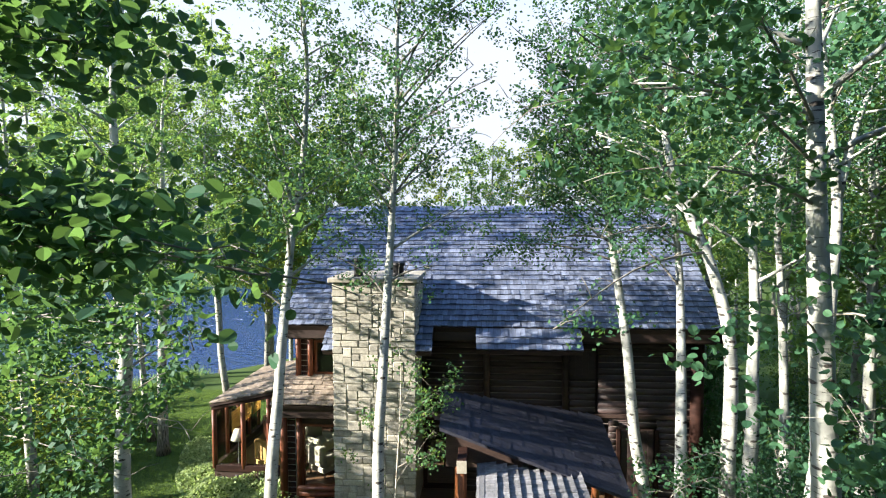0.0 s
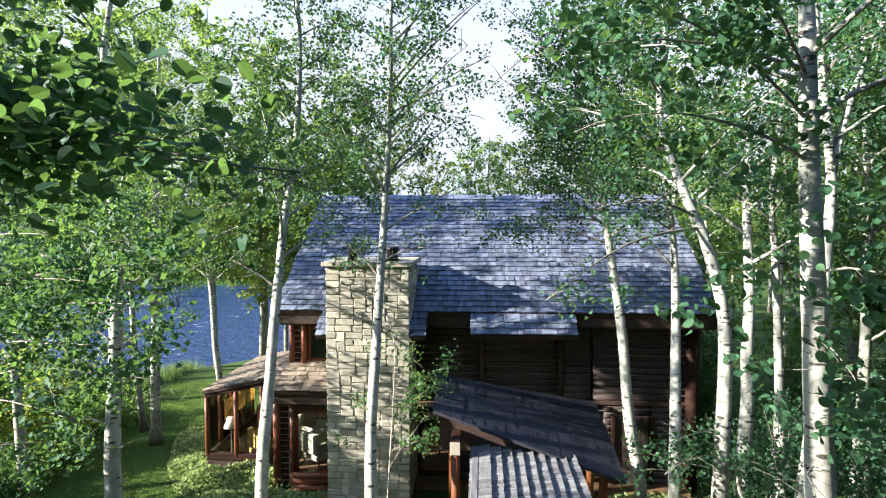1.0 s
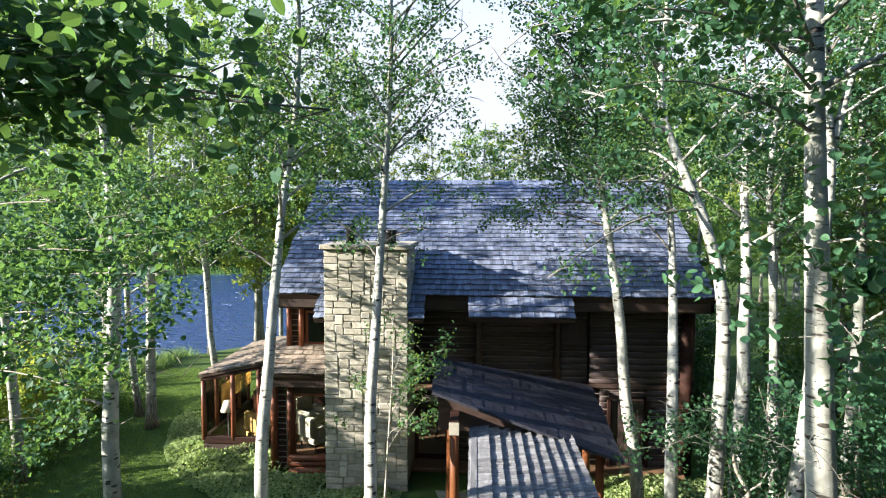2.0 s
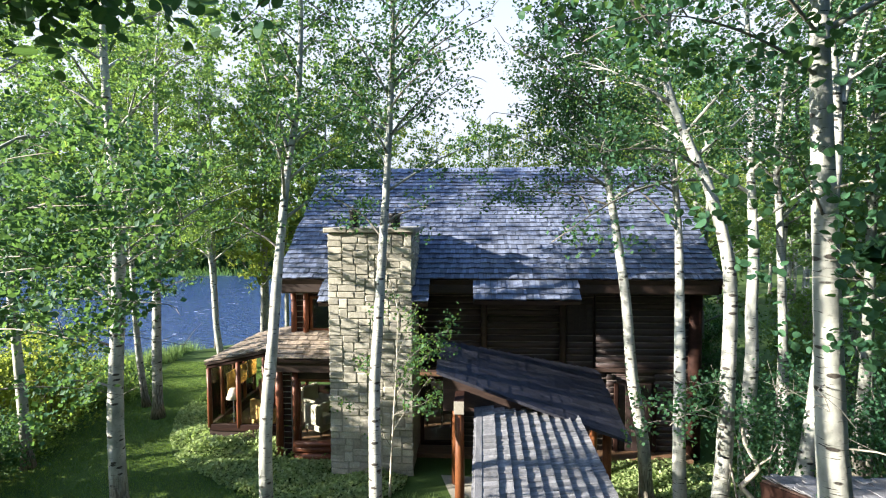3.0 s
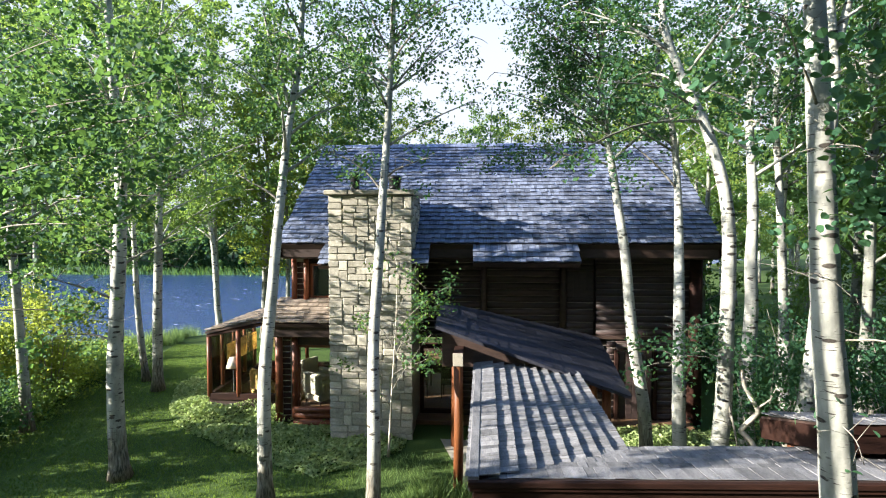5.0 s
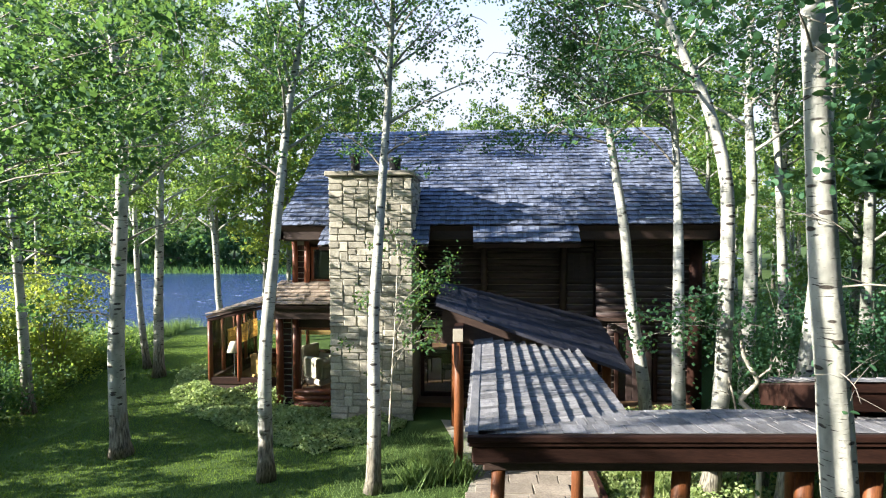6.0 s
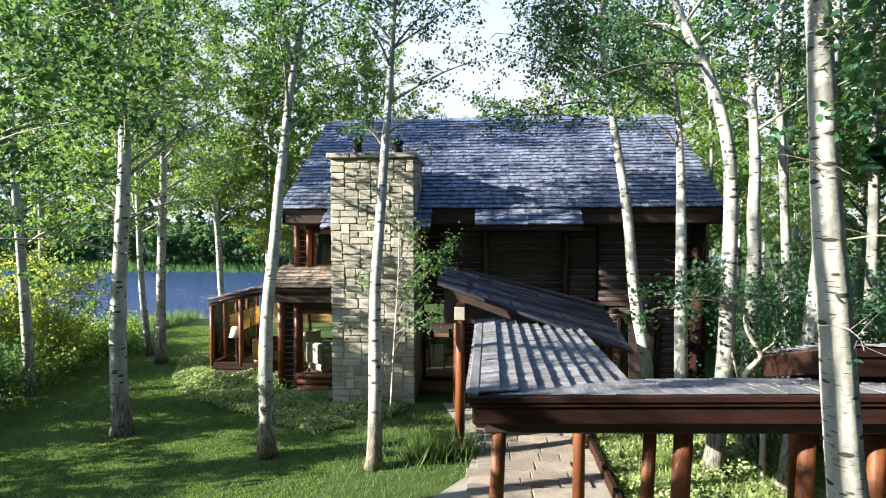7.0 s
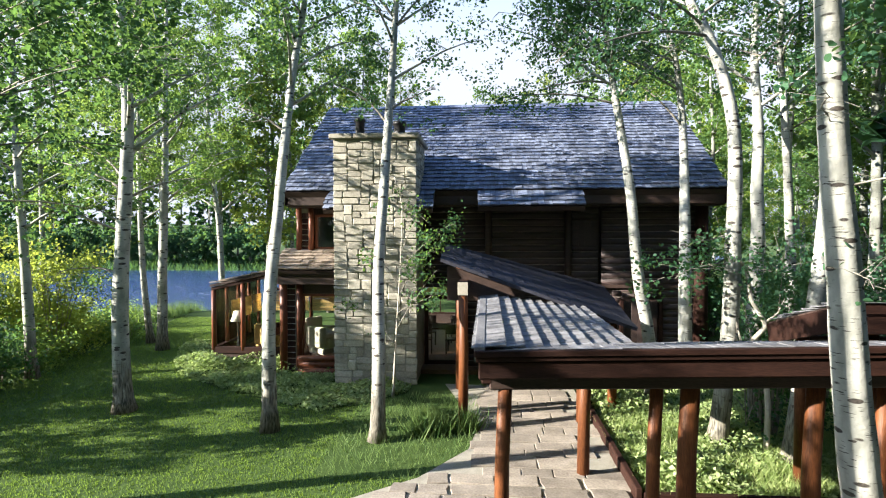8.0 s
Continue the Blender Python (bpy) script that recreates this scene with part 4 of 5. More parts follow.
def aspen(stem, radius, top, crown, reach, limbs, leaves, seed, leaf=0.07, bark=BARK, leaf_mat=LEAF, sag=0.18, extra=(), label="tall white-barked aspen with a light green crown", group="aspens round the cabin", near=False, split=True, clump=22, first=0.25, spread=0.38, rise=0.75, aim=None, tuft=0.13):
    """An aspen. stem: points from the foot up; crown: heights between which it bears limbs; extra: limbs of their own (start height, tip, leaves)."""
    nr, pr = np.random.default_rng(seed), random.Random(seed)
    foot = Vector(stem[0])
    tree = thing("aspen_tree", foot, label, "tree", group)
    stem = [tuple(p) for p in stem]
    if stem[-1][2] < top:
        l = stem[-1]
        stem.append((l[0] + pr.uniform(-0.3, 0.3), l[1] + pr.uniform(-0.3, 0.3), (l[2] + top) / 2))
        stem.append((l[0] + pr.uniform(-0.5, 0.5), l[1] + pr.uniform(-0.5, 0.5), top))
    path = smooth_path(stem, 4)
    z0 = foot.z
    radii = [max(radius * (1 - 0.9 * ((p.z - z0) / (top - z0)) ** 1.1), 0.012) * (1 + 0.45 * math.exp(-(p.z - z0) / 0.22)) for p in path]
    bm = bmesh.new()
    tube(bm, [p - foot for p in path], radii, 14 if near else 9, 0.035, pr)
    stem_bm = bm
    if split:
        trunk = part("trunk", bm, bark, tree, smooth=True)
        trunk.matrix_parent_inverse = Matrix()
    centres, twigs = [], bmesh.new() if split else stem_bm
    plan = []
    for k in range(limbs):
        t = (k + pr.random()) / limbs
        z = crown[0] + (crown[1] - crown[0]) * t
        az = k * 2.4 + pr.uniform(-0.5, 0.5)
        if aim is not None and pr.random() < 0.55:
            az = aim + pr.uniform(-0.7, 0.7)
        s, r = sample([tuple(p) for p in path], radii, z)
        ln = reach * (1.05 - 0.65 * t) * pr.uniform(0.7, 1.2)
        plan.append((s, limb_path(s, (math.cos(az), math.sin(az)), ln, rise, sag, pr), min(r * 0.45, 0.045), int(leaves / limbs * (1.25 - 0.5 * t))))
    for z, tip, count, *thick in extra:
        s, r = sample([tuple(p) for p in path], radii, z)
        tip = Vector(tip)
        mid = s.lerp(tip, 0.5) + Vector((pr.uniform(-0.12, 0.12), pr.uniform(-0.12, 0.12), 0.12 * (tip - s).length * 0.6))
        plan.append((s, smooth_path([s, s.lerp(mid, 0.5) + Vector((0, 0, 0.05)), mid, mid.lerp(tip, 0.55) + Vector((0, 0, 0.04)), tip], 2), thick[0] if thick else 0.03, count))
    for s, lp, r, count in plan:
        bm = bmesh.new() if split else twigs
        tube(bm, [p - foot for p in lp], [max(r * (1 - 0.85 * i / (len(lp) - 1)), 0.005) for i in range(len(lp))], 6 if split else 4)
        if near or split:
            for i in range(2, len(lp)):
                d = Vector((pr.uniform(-1, 1), pr.uniform(-1, 1), pr.uniform(-0.2, 0.7))).normalized() * pr.uniform(0.25, 0.6)
                tube(bm, [lp[i] - foot, lp[i] - foot + d * 0.6, lp[i] - foot + d + Vector((0, 0, -0.05))], [r * 0.35, r * 0.22, 0.003], 4)
        if split:
            ob = part("limb", bm, bark if r > 0.03 else TWIG, tree, smooth=True)
            ob.matrix_parent_inverse = Matrix()
        if count:
            centres.append(foliage(lp, count, nr, spread, clump, first, tuft))
    if split:
        twigs.free()
    else:
        trunk = part("trunk", twigs, bark, tree, smooth=True)
        trunk.matrix_parent_inverse = Matrix()
    c = np.concatenate(centres) - np.array(tuple(foot))
    if split and not near:
        c = np.concatenate([c, c[nr.integers(0, len(c), int(len(c) * 0.42))] + nr.normal(0, 0.09, (int(len(c) * 0.42), 3))])
    ob = held("crown", leaf_mesh("crown", c, leaf, nr, round_leaf=near), leaf_mat, tree)
    ob.matrix_parent_inverse = Matrix()
    return tree


def at_y(y, *xz):
    return [(x, y, z) for x, z in xz]


# stems that stand before and beside the cabin
aspen(at_y(11.0, (-7.72, 0), (-7.78, 1.5), (-7.74, 3.0), (-7.6, 4.9), (-7.52, 6.5), (-7.58, 7.6)), 0.19, 14.5, (5.2, 13.5), 3.2, 22, 6800, 101, clump=40, leaf_mat=LEAF_MID, extra=((3.9, (-10.6, 10.2, 4.6), 160), (4.8, (-10.5, 12.0, 5.6), 200), (3.0, (-9.4, 11.2, 3.0), 120), (4.6, (-6.9, 12.6, 5.2), 110), (5.2, (-8.4, 12.8, 6.0), 130), (5.8, (-6.4, 12.2, 6.9), 140), (6.4, (-8.2, 12.4, 7.4), 150), (7.0, (-6.8, 12.6, 8.2), 180), (4.2, (-8.6, 12.4, 4.9), 120), (5.0, (-9.2, 11.8, 5.9), 160)), tuft=0.1)
aspen([(-4.07, 10.1, 0), (-4.1, 10.2, 2.4), (-4.08, 10.6, 4.1), (-4.08, 11.0, 5.6), (-4.1, 11.7, 7.6), (-3.85, 11.8, 9.3), (-3.75, 11.8, 11.6)], 0.145, 15.0, (6.4, 14.0), 2.7, 24, 8500, 102, extra=((8.0, (-4.6, 11.2, 10.8), 300, 0.05), (6.0, (-5.2, 11.3, 6.6), 120)))
aspen([(-1.86, 9.75, 0), (-1.86, 9.9, 1.5), (-2.0, 10.6, 3.15), (-1.97, 10.9, 4.4), (-1.95, 11.4, 6.0), (-1.88, 11.8, 8.0), (-1.75, 11.8, 10.4), (-1.72, 11.8, 12.2)], 0.135, 15.2, (7.2, 14.2), 2.3, 22, 5600, 103, extra=((6.2, (-3.1, 11.4, 7.1), 150), (6.5, (-0.9, 11.3, 6.9), 110), (8.6, (-3.4, 11.4, 9.8), 160), (8.4, (-0.6, 12.0, 9.9), 160), (9.5, (-0.1, 12.2, 11.3), 160), (10.4, (0.3, 12.0, 12.3), 200), (9.2, (-3.2, 12.0, 11.2), 260), (10.2, (0.6, 12.2, 12.6), 300), (9.4, (0.3, 11.8, 10.9), 120), (10.8, (-0.4, 12.3, 13.2), 300), (11.2, (0.9, 12.0, 13.4), 300)))
aspen([(3.95, 12.5, 0), (3.85, 12.5, 1.45), (3.56, 12.4, 3.0), (3.45, 12.6, 4.7), (3.28, 12.9, 6.3), (3.1, 13.1, 7.7), (3.0, 13.4, 9.4)], 0.155, 14.0, (7.0, 13.2), 2.7, 24, 8600, 104, extra=((6.9, (0.3, 13.6, 7.2), 420), (7.4, (1.4, 13.2, 7.3), 420), (7.6, (1.5, 14.2, 8.6), 420), (9.0, (0.7, 13.2, 10.8), 420), (10.0, (1.0, 13.0, 12.2), 420), (9.8, (1.3, 12.8, 13.0), 520), (9.4, (1.5, 12.6, 11.6), 480), (9.2, (1.0, 12.4, 10.4), 260)), aim=2.9)
aspen([(4.05, 10.5, 0), (3.95, 10.5, 1.85), (4.0, 10.7, 3.5), (4.35, 11.8, 5.1), (4.7, 13.0, 6.6), (4.6, 13.2, 8.0), (4.3, 13.3, 9.4)], 0.14, 13.5, (7.2, 13.0), 2.4, 20, 5800, 105, extra=((6.3, (3.1, 13.0, 7.7), 300), (7.2, (2.0, 13.0, 8.4), 350)), aim=2.9)
aspen([(4.35, 10.0, 0), (4.45, 9.8, 2.0), (4.42, 9.6, 3.8), (4.4, 9.6, 5.7), (4.08, 9.7, 7.1), (3.8, 10.0, 8.0), (3.5, 10.4, 9.4)], 0.165, 13.5, (7.4, 12.8), 2.6, 18, 5200, 106, extra=((3.3, (3.35, 9.3, 3.1), 300, 0.02), (3.3, (5.5, 9.6, 3.0), 320, 0.02), (7.3, (1.15, 7.8, 6.3), 160), (2.6, (4.55, 9.35, 0.6), 0, 0.03), (3.75, (3.5, 9.4, 3.6), 260, 0.02), (7.5, (1.9, 8.2, 7.6), 220)), aim=2.9)
aspen([(5.55, 11.0, 0), (5.42, 11.0, 1.8), (5.48, 11.0, 3.8), (5.55, 11.2, 4.8), (5.75, 11.6, 6.0), (6.2, 12.8, 8.0), (6.5, 13.4, 9.6)], 0.16, 14.0, (6.5, 13.4), 2.7, 18, 4200, 107, extra=((3.0, (6.6, 10.6, 3.3), 180, 0.02),))
aspen([(5.25, 9.25, 0), (5.38, 9.25, 1.2), (5.62, 9.25, 3.0), (5.75, 9.25, 4.6), (5.82, 9.25, 6.6), (5.86, 9.25, 8.3)], 0.155, 13.8, (8.6, 13.0), 2.4, 14, 3600, 108, extra=((8.2, (6.7, 9.4, 10.6), 260, 0.085), (8.3, (5.45, 9.2, 11.4), 160, 0.085)), label="forked white-barked aspen beside the raised roof")
aspen([(4.15, 5.65, 0), (4.02, 5.65, 1.14), (3.9, 5.65, 2.2), (3.79, 5.65, 3.6), (3.69, 5.63, 4.5), (3.63, 5.62, 5.4), (3.57, 5.6, 6.2), (3.46, 5.6, 7.9), (3.36, 5.6, 10.0)], 0.195, 13.0, (8.2, 12.0), 2.4, 12, 2200, 109, leaf=0.075, near=True, extra=((4.3, (4.8, 4.6, 4.2), 60, 0.012), (4.9, (3.1, 4.7, 5.0), 46, 0.01), (6.6, (2.5, 4.3, 7.1), 240, 0.015), (6.9, (3.9, 4.2, 6.8), 240, 0.015), (6.2, (3.2, 4.3, 6.0), 150, 0.012), (8.4, (1.0, 4.2, 9.2), 560, 0.02), (8.8, (1.6, 3.9, 9.9), 560, 0.02), (8.9, (0.6, 5.0, 8.9), 460, 0.02), (8.0, (1.5, 4.6, 8.3), 300, 0.02), (3.4, (3.6, 4.9, 3.35), 16, 0.01), (5.8, (4.6, 4.4, 5.9), 140, 0.012)), label="stout white-barked aspen beside the walkway beam")
aspen(at_y(12.0, (6.75, 0), (6.6, 4.0), (6.45, 6.6), (6.35, 8.2)), 0.12, 14.0, (6.5, 13.4), 2.4, 14, 3200, 110)
aspen(at_y(14.0, (9.75, 0), (9.72, 3.0), (9.7, 6.0)), 0.13, 13.5, (5.5, 13.0), 2.4, 14, 3000, 117, bark=BARK_SHADED)
aspen(at_y(14.0, (7.6, 0), (7.65, 3.0), (7.6, 6.0)), 0.11, 13.0, (6.0, 12.6), 2.3, 12, 2400, 118, bark=BARK_SHADED)
aspen(at_y(17.2, (-10.7, 0), (-10.66, 2.6), (-10.52, 6.0), (-10.47, 7.9)), 0.17, 14.5, (4.6, 14), 3.4, 24, 13000, 111, clump=50, leaf_mat=LEAF_FAR)
aspen(at_y(18.2, (-11.75, 0), (-12.0, 2.4), (-12.1, 6.0)), 0.12, 13, (4.2, 12.5), 3.2, 22, 8000, 112, leaf_mat=LEAF_FAR)
aspen(at_y(13.4, (-12.0, 0), (-12.13, 2.9), (-12.3, 5.9)), 0.14, 14, (3.6, 13.5), 3.4, 24, 14000, 113, clump=50, leaf_mat=LEAF_FAR)
aspen(at_y(22.9, (-11.2, -0.1), (-11.45, 1.7), (-11.49, 2.5), (-11.6, 4.6), (-11.75, 5.8)), 0.15, 14, (4.4, 13.5), 3.4, 22, 9000, 114, leaf_mat=LEAF_FAR)
# a leaning tree beside the drive, whose limbs reach past the camera
# tips at y below 2 stay unseen, added to shade the other leaves
UPPER_LIMBS = ((7.3, (-0.5, 2.1, 7.62), 130), (7.5, (-0.8, 2.05, 7.66), 280), (7.6, (-1.05, 2.1, 7.75), 420), (7.7, (-1.45, 2.2, 7.84), 620), (7.8, (-1.8, 2.2, 7.95), 560), (7.4, (-1.9, 2.3, 7.65), 420),
    (8.6, (-1.7, 2.3, 8.7), 800), (8.9, (-2.0, 2.4, 9.0), 800), (8.5, (-1.5, 2.3, 8.95), 620), (8.3, (-2.2, 2.2, 8.5), 520), (8.8, (-3.2, 1.6, 8.7), 500), (8.0, (-2.7, 1.6, 8.0), 400))
HIGH_LIMBS = ((9.2, (-3.8, 1.2, 8.9), 500), (9.0, (-1.6, 2.5, 9.15), 420), (8.6, (-1.45, 2.6, 9.4), 360), (9.0, (-1.9, 3.2, 9.6), 260))
aspen([(-5.2, 2.6, 0), (-5.0, 2.7, 3.0), (-4.9, 2.8, 6.0), (-4.8, 2.9, 9.0)], 0.16, 13.0, (9.4, 12.4), 2.2, 10, 2600, 115, first=0.55, leaf=0.061, near=True, extra=[(z, tip, int(n * (0.72 if tip[1] < 2.7 else 0.36)), 0.014) for z, tip, n in UPPER_LIMBS + HIGH_LIMBS], spread=0.17, label="leaning aspen with long leafy limbs beside the lawn")
LAWN_LIMBS = ((5.6, (-2.7, 5.0, 6.6), 529, 0.02), (5.9, (-3.0, 5.3, 7.0), 479, 0.02), (5.3, (-3.3, 4.9, 6.2), 529, 0.02), (6.1, (-3.6, 5.2, 6.8), 529, 0.02), (5.0, (-3.0, 5.2, 5.8), 378, 0.018),
    (4.8, (-3.6, 4.8, 5.5), 378, 0.018), (6.6, (-3.9, 4.9, 7.3), 378, 0.018), (5.5, (-4.2, 5.0, 6.3), 479, 0.02))
aspen([(-7.6, 6.3, 0), (-7.4, 6.4, 3.0), (-7.2, 6.5, 6.0), (-7.1, 6.6, 9.0)], 0.17, 14.0, (6.6, 13.4), 2.6, 18, 4600, 116, clump=50, extra=((4.1, (-5.2, 7.0, 6.05), 130, 0.05), (4.9, (-4.0, 7.2, 4.9), 150, 0.016), (5.4, (-4.2, 7.6, 6.2), 260, 0.02), (6.2, (-4.4, 7.0, 7.2), 320, 0.02), (4.2, (-5.1, 7.4, 4.1), 140, 0.016), (6.4, (-6.6, 9.0, 6.8), 500, 0.02), (7.0, (-6.9, 9.4, 7.6), 500, 0.02), (7.4, (-6.0, 8.6, 8.0), 450, 0.02), (6.0, (-7.2, 8.4, 6.4), 400, 0.02), (5.2, (-6.6, 6.0, 5.9), 350, 0.016), (5.6, (-6.2, 6.8, 6.2), 350, 0.016)) + LAWN_LIMBS)

# the dead branch beside the walkway
bm = bmesh.new()
dead = [Vector(p) for p in ((4.5, 9.55, 3.4), (4.62, 9.6, 3.26), (4.7, 9.62, 2.95), (4.74, 9.6, 2.69), (4.93, 9.55, 2.32), (4.9, 9.55, 2.2), (4.71, 9.6, 1.95), (4.73, 9.6, 1.86), (4.9, 9.55, 1.62), (4.98, 9.5, 0.9), (4.95, 9.5, 0.0))]
tube(bm, smooth_path(dead, 3), [0.03 + 0.022 * (k / 30) for k in range(31)], 8, 0.05, random.Random(5))
tube(bm, [dead[4], Vector((5.12, 9.5, 2.5)), Vector((5.2, 9.45, 2.75))], [0.02, 0.014, 0.005], 6)
tagged(part("dead_branch", bm, DEADWOOD, smooth=True), "bleached crooked dead branch beside an aspen stem", "branch")

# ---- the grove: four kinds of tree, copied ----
def grove_tree(height, reach, z0, leaves, seed, leaf=0.13, mat=LEAF_FAR, bark=BARK_SHADED):
    return aspen([(0, 0, 0), (0.1, 0.05, height * 0.3), (-0.05, 0.1, height * 0.6)], 0.15, height, (z0, height * 0.97), reach, 20, leaves, seed, leaf=leaf, bark=bark, leaf_mat=mat, split=False, group="grove trees", label="slender aspen of the grove, also set unseen for shade")


kinds = [grove_tree(14, 3.0, 3.2, 5600, 201), grove_tree(12, 2.8, 2.0, 5000, 202), grove_tree(15.5, 3.2, 4.5, 5600, 203), grove_tree(13, 3.1, 3.0, 5400, 204, mat=LEAF_GOLD),
         grove_tree(18.5, 4.0, 2.0, 3600, 205, leaf=0.36, mat=LEAF), grove_tree(17, 3.8, 2.0, 3600, 206, leaf=0.34),
         grove_tree(24, 4.6, 4.0, 4400, 207, leaf=0.32, mat=LEAF_GOLD),
         grove_tree(20, 3.6, 6.0, 6500, 208, leaf=0.19),
         # coarse dense crown, used only out of view to hold back sky light
         grove_tree(19, 4.6, 1.2, 1900, 209, leaf=0.6, mat=LEAF)]
pr = random.Random(77)
spots = []


def put(k, m):
    if kinds[k].get("used"):
        copy_thing(kinds[k], m)
    else:
        kinds[k]["used"] = 1
        kinds[k].matrix_basis = m


def plant(x0, x1, y0, y1, count, gap, kinds_used, keep=None):
    tries = 0
    made = 0
    while made < count and tries < 4000:
        tries += 1
        x, y = pr.uniform(x0, x1), pr.uniform(y0, y1)
        if any((x - a) ** 2 + (y - b) ** 2 < gap * gap for a, b in spots) or (keep and not keep(x, y)):
            continue
        d = river_side(x, y)
        if -0.5 < d < 45.5:
            continue
        spots.append((x, y))
        made += 1
        m = pose(x, y, ground_height(x, y) - 0.05, 0, 0, pr.uniform(0, 360))
        put(pr.choice(kinds_used), m)


clear_way = lambda x, y: not 0.43 < (x - 0.2) / y < 0.53
plant(7.2, 16, 12.5, 26, 12, 1.9, (0, 1, 2), clear_way)
plant(8, 26, 24, 50, 11, 2.8, (0, 1, 2, 3), clear_way)
plant(16, 30, 8, 26, 8, 2.6, (0, 1, 2))
plant(-11, 9, 26, 34, 6, 3.0, (1, 3), lambda x, y: x < -5 or x > 5)
plant(-95, -20, 72, 82, 40, 2.4, (4, 4, 5))
# those at y below 1 and (-18.5, 13.2) are unseen, added to cast shade
for x, y, k, size in ((0.6, 31, 1, 1.03), (-2.6, 33, 3, 0.9), (3.2, 32, 3, 0.97), (-5.4, 33, 2, 1.0), (5.4, 30, 0, 1.0), (-8.4, 33, 2, 1.12), (1.8, 36.5, 3, 0.98), (-1.0, 37, 1, 1.05), (-12, 30, 7, 0.9),
                      (-14.86, 21, 7, 1.0), (-15.0, 24.0, 7, 0.92), (-19.6, 22.5, 7, 1.0), (-10.7, 26, 3, 1.0), (-13.4, 0.9, 1, 0.7), (-30, -9, 7, 0.9), (-12, -6, 0, 1.0), (-17, -5, 2, 1.0), (-9.3, 25.6, 7, 0.85), (-13.3, 26.6, 7, 1.0), (-17.4, 24.6, 7, 0.95), (-6.4, 27.5, 7, 0.8), (-18.5, 13.2, 7, 0.92), (20.4, 43, 1, 1.0), (23.6, 46, 3, 0.95), (22.2, 51, 1, 1.05), (26.4, 54, 3, 1.0), (17.4, 38.5, 3, 0.8)):
    spots.append((x, y))
    put(k, pose(x, y, ground_height(x, y) - 0.05, 0, 0, 70 * x) @ Matrix.Scale(size, 4))
plant(-8, 20, 58, 74, 5, 2.8, (6,), clear_way)
plant(-30, 36, 66, 80, 8, 3.6, (6,), clear_way)
plant(-14, 40, 62, 90, 10, 4.0, (4, 5), clear_way)
# unseen trees behind and right of the camera, added to cut the sky light
plant(-26, 26, -26, -6, 8, 3.0, (8,))
plant(11, 22, -6, 9, 7, 3.0, (8,))
plant(-9, 10, -9, -4.5, 6, 2.6, (8,))
plant(-10, 26, -13, -5, 34, 1.8, (8,))
plant(12, 26, -5, 14, 14, 2.4, (8,))
for k in kinds:
    if "used" in k:
        del k["used"]


# ---- planting ----
def shrub(x, y, height, radius, leaves, seed, leaf=0.07, mat=LEAF_FAR, clump=18, label="leafy green shrub on the bank", group="bank shrubs"):
    nr, pr = np.random.default_rng(seed), random.Random(seed)
    foot = Vector((x, y, ground_height(x, y) - 0.03))
    ob = thing("shrub", foot, label, "shrub", group)
    bm, centres = bmesh.new(), []
    stems = 9
    for k in range(stems):
        az, out = k * 2.4 + pr.uniform(-0.4, 0.4), radius * pr.uniform(0.4, 1.0)
        tip = Vector((math.cos(az) * out, math.sin(az) * out, height * pr.uniform(0.65, 1.0)))
        path = smooth_path([Vector((math.cos(az) * 0.08, math.sin(az) * 0.08, 0)), tip * 0.45 + Vector((0, 0, height * 0.12)), tip], 3)
        tube(bm, path, [max(0.022 * (1 - i / len(path)), 0.004) for i in range(len(path))], 5)
        centres.append(foliage(path, leaves // stems, nr, 0.2 + 0.1 * radius, clump, 0.12))
    part("stem", bm, TWIG, ob, smooth=True).matrix_parent_inverse = Matrix()
    held("foliage", leaf_mesh("foliage", np.concatenate(centres), leaf, nr), mat, ob).matrix_parent_inverse = Matrix()
    return ob


pr = random.Random(31)
for k in range(16):
    y = 9.5 + k * 0.8
    x = -11.9 - 0.16 * (y - 12) - pr.uniform(0.2, 2.4)
    big = pr.random()
    shrub(x, y, 0.8 + 1.3 * big if y < 15 else 0.5 + 0.4 * big, 0.7 + 0.5 * big, 2200, 400 + k, 0.075, pr.choice((LEAF_GOLD, LEAF_FAR, LEAF)), 18, "bright leafy willow shrub on the river bank")
# those nearer than y 12 stand out of view, added to shade lawn and chimney
for k, (x, y, h, r) in enumerate(((-16.2, 14.4, 3.2, 1.4), (-14.2, 10.2, 6.6, 1.9), (-18.5, 16.0, 2.6, 1.3), (-13.4, 9.3, 6.8, 1.6), (-13.3, 11.2, 5.6, 1.8), (-13.2, 15.6, 4.0, 1.5), (-15.4, 17.6, 1.7, 1.4), (-15.0, 15.6, 3.4, 1.5))):
    shrub(x, y, h, r, 3200 if y < 12 else 5200, 430 + k, 0.15 if y < 12 else 0.085, LEAF_GOLD, 30, "tall pale green willow on the bank, some unseen for shade")
for k in range(16):
    shrub(pr.uniform(7.0, 15), pr.uniform(12.5, 25), pr.uniform(1.4, 3.2), pr.uniform(0.9, 1.5), 2200, 450 + k, 0.09, pr.choice((LEAF, LEAF_FAR)), 18, "dark leafy undergrowth between the trunks", "undergrowth")
for k, (x, y, h, r) in enumerate(((5.3, 10.1, 3.6, 0.8), (6.4, 10.6, 4.2, 1.0), (7.4, 9.6, 3.8, 1.0), (8.4, 10.8, 4.2, 1.2), (8.6, 7.6, 3.2, 1.0))):
    shrub(x, y, h, r, 2600, 470 + k, 0.07, LEAF, 18, "slender leafy shrub between the trunks", "undergrowth")
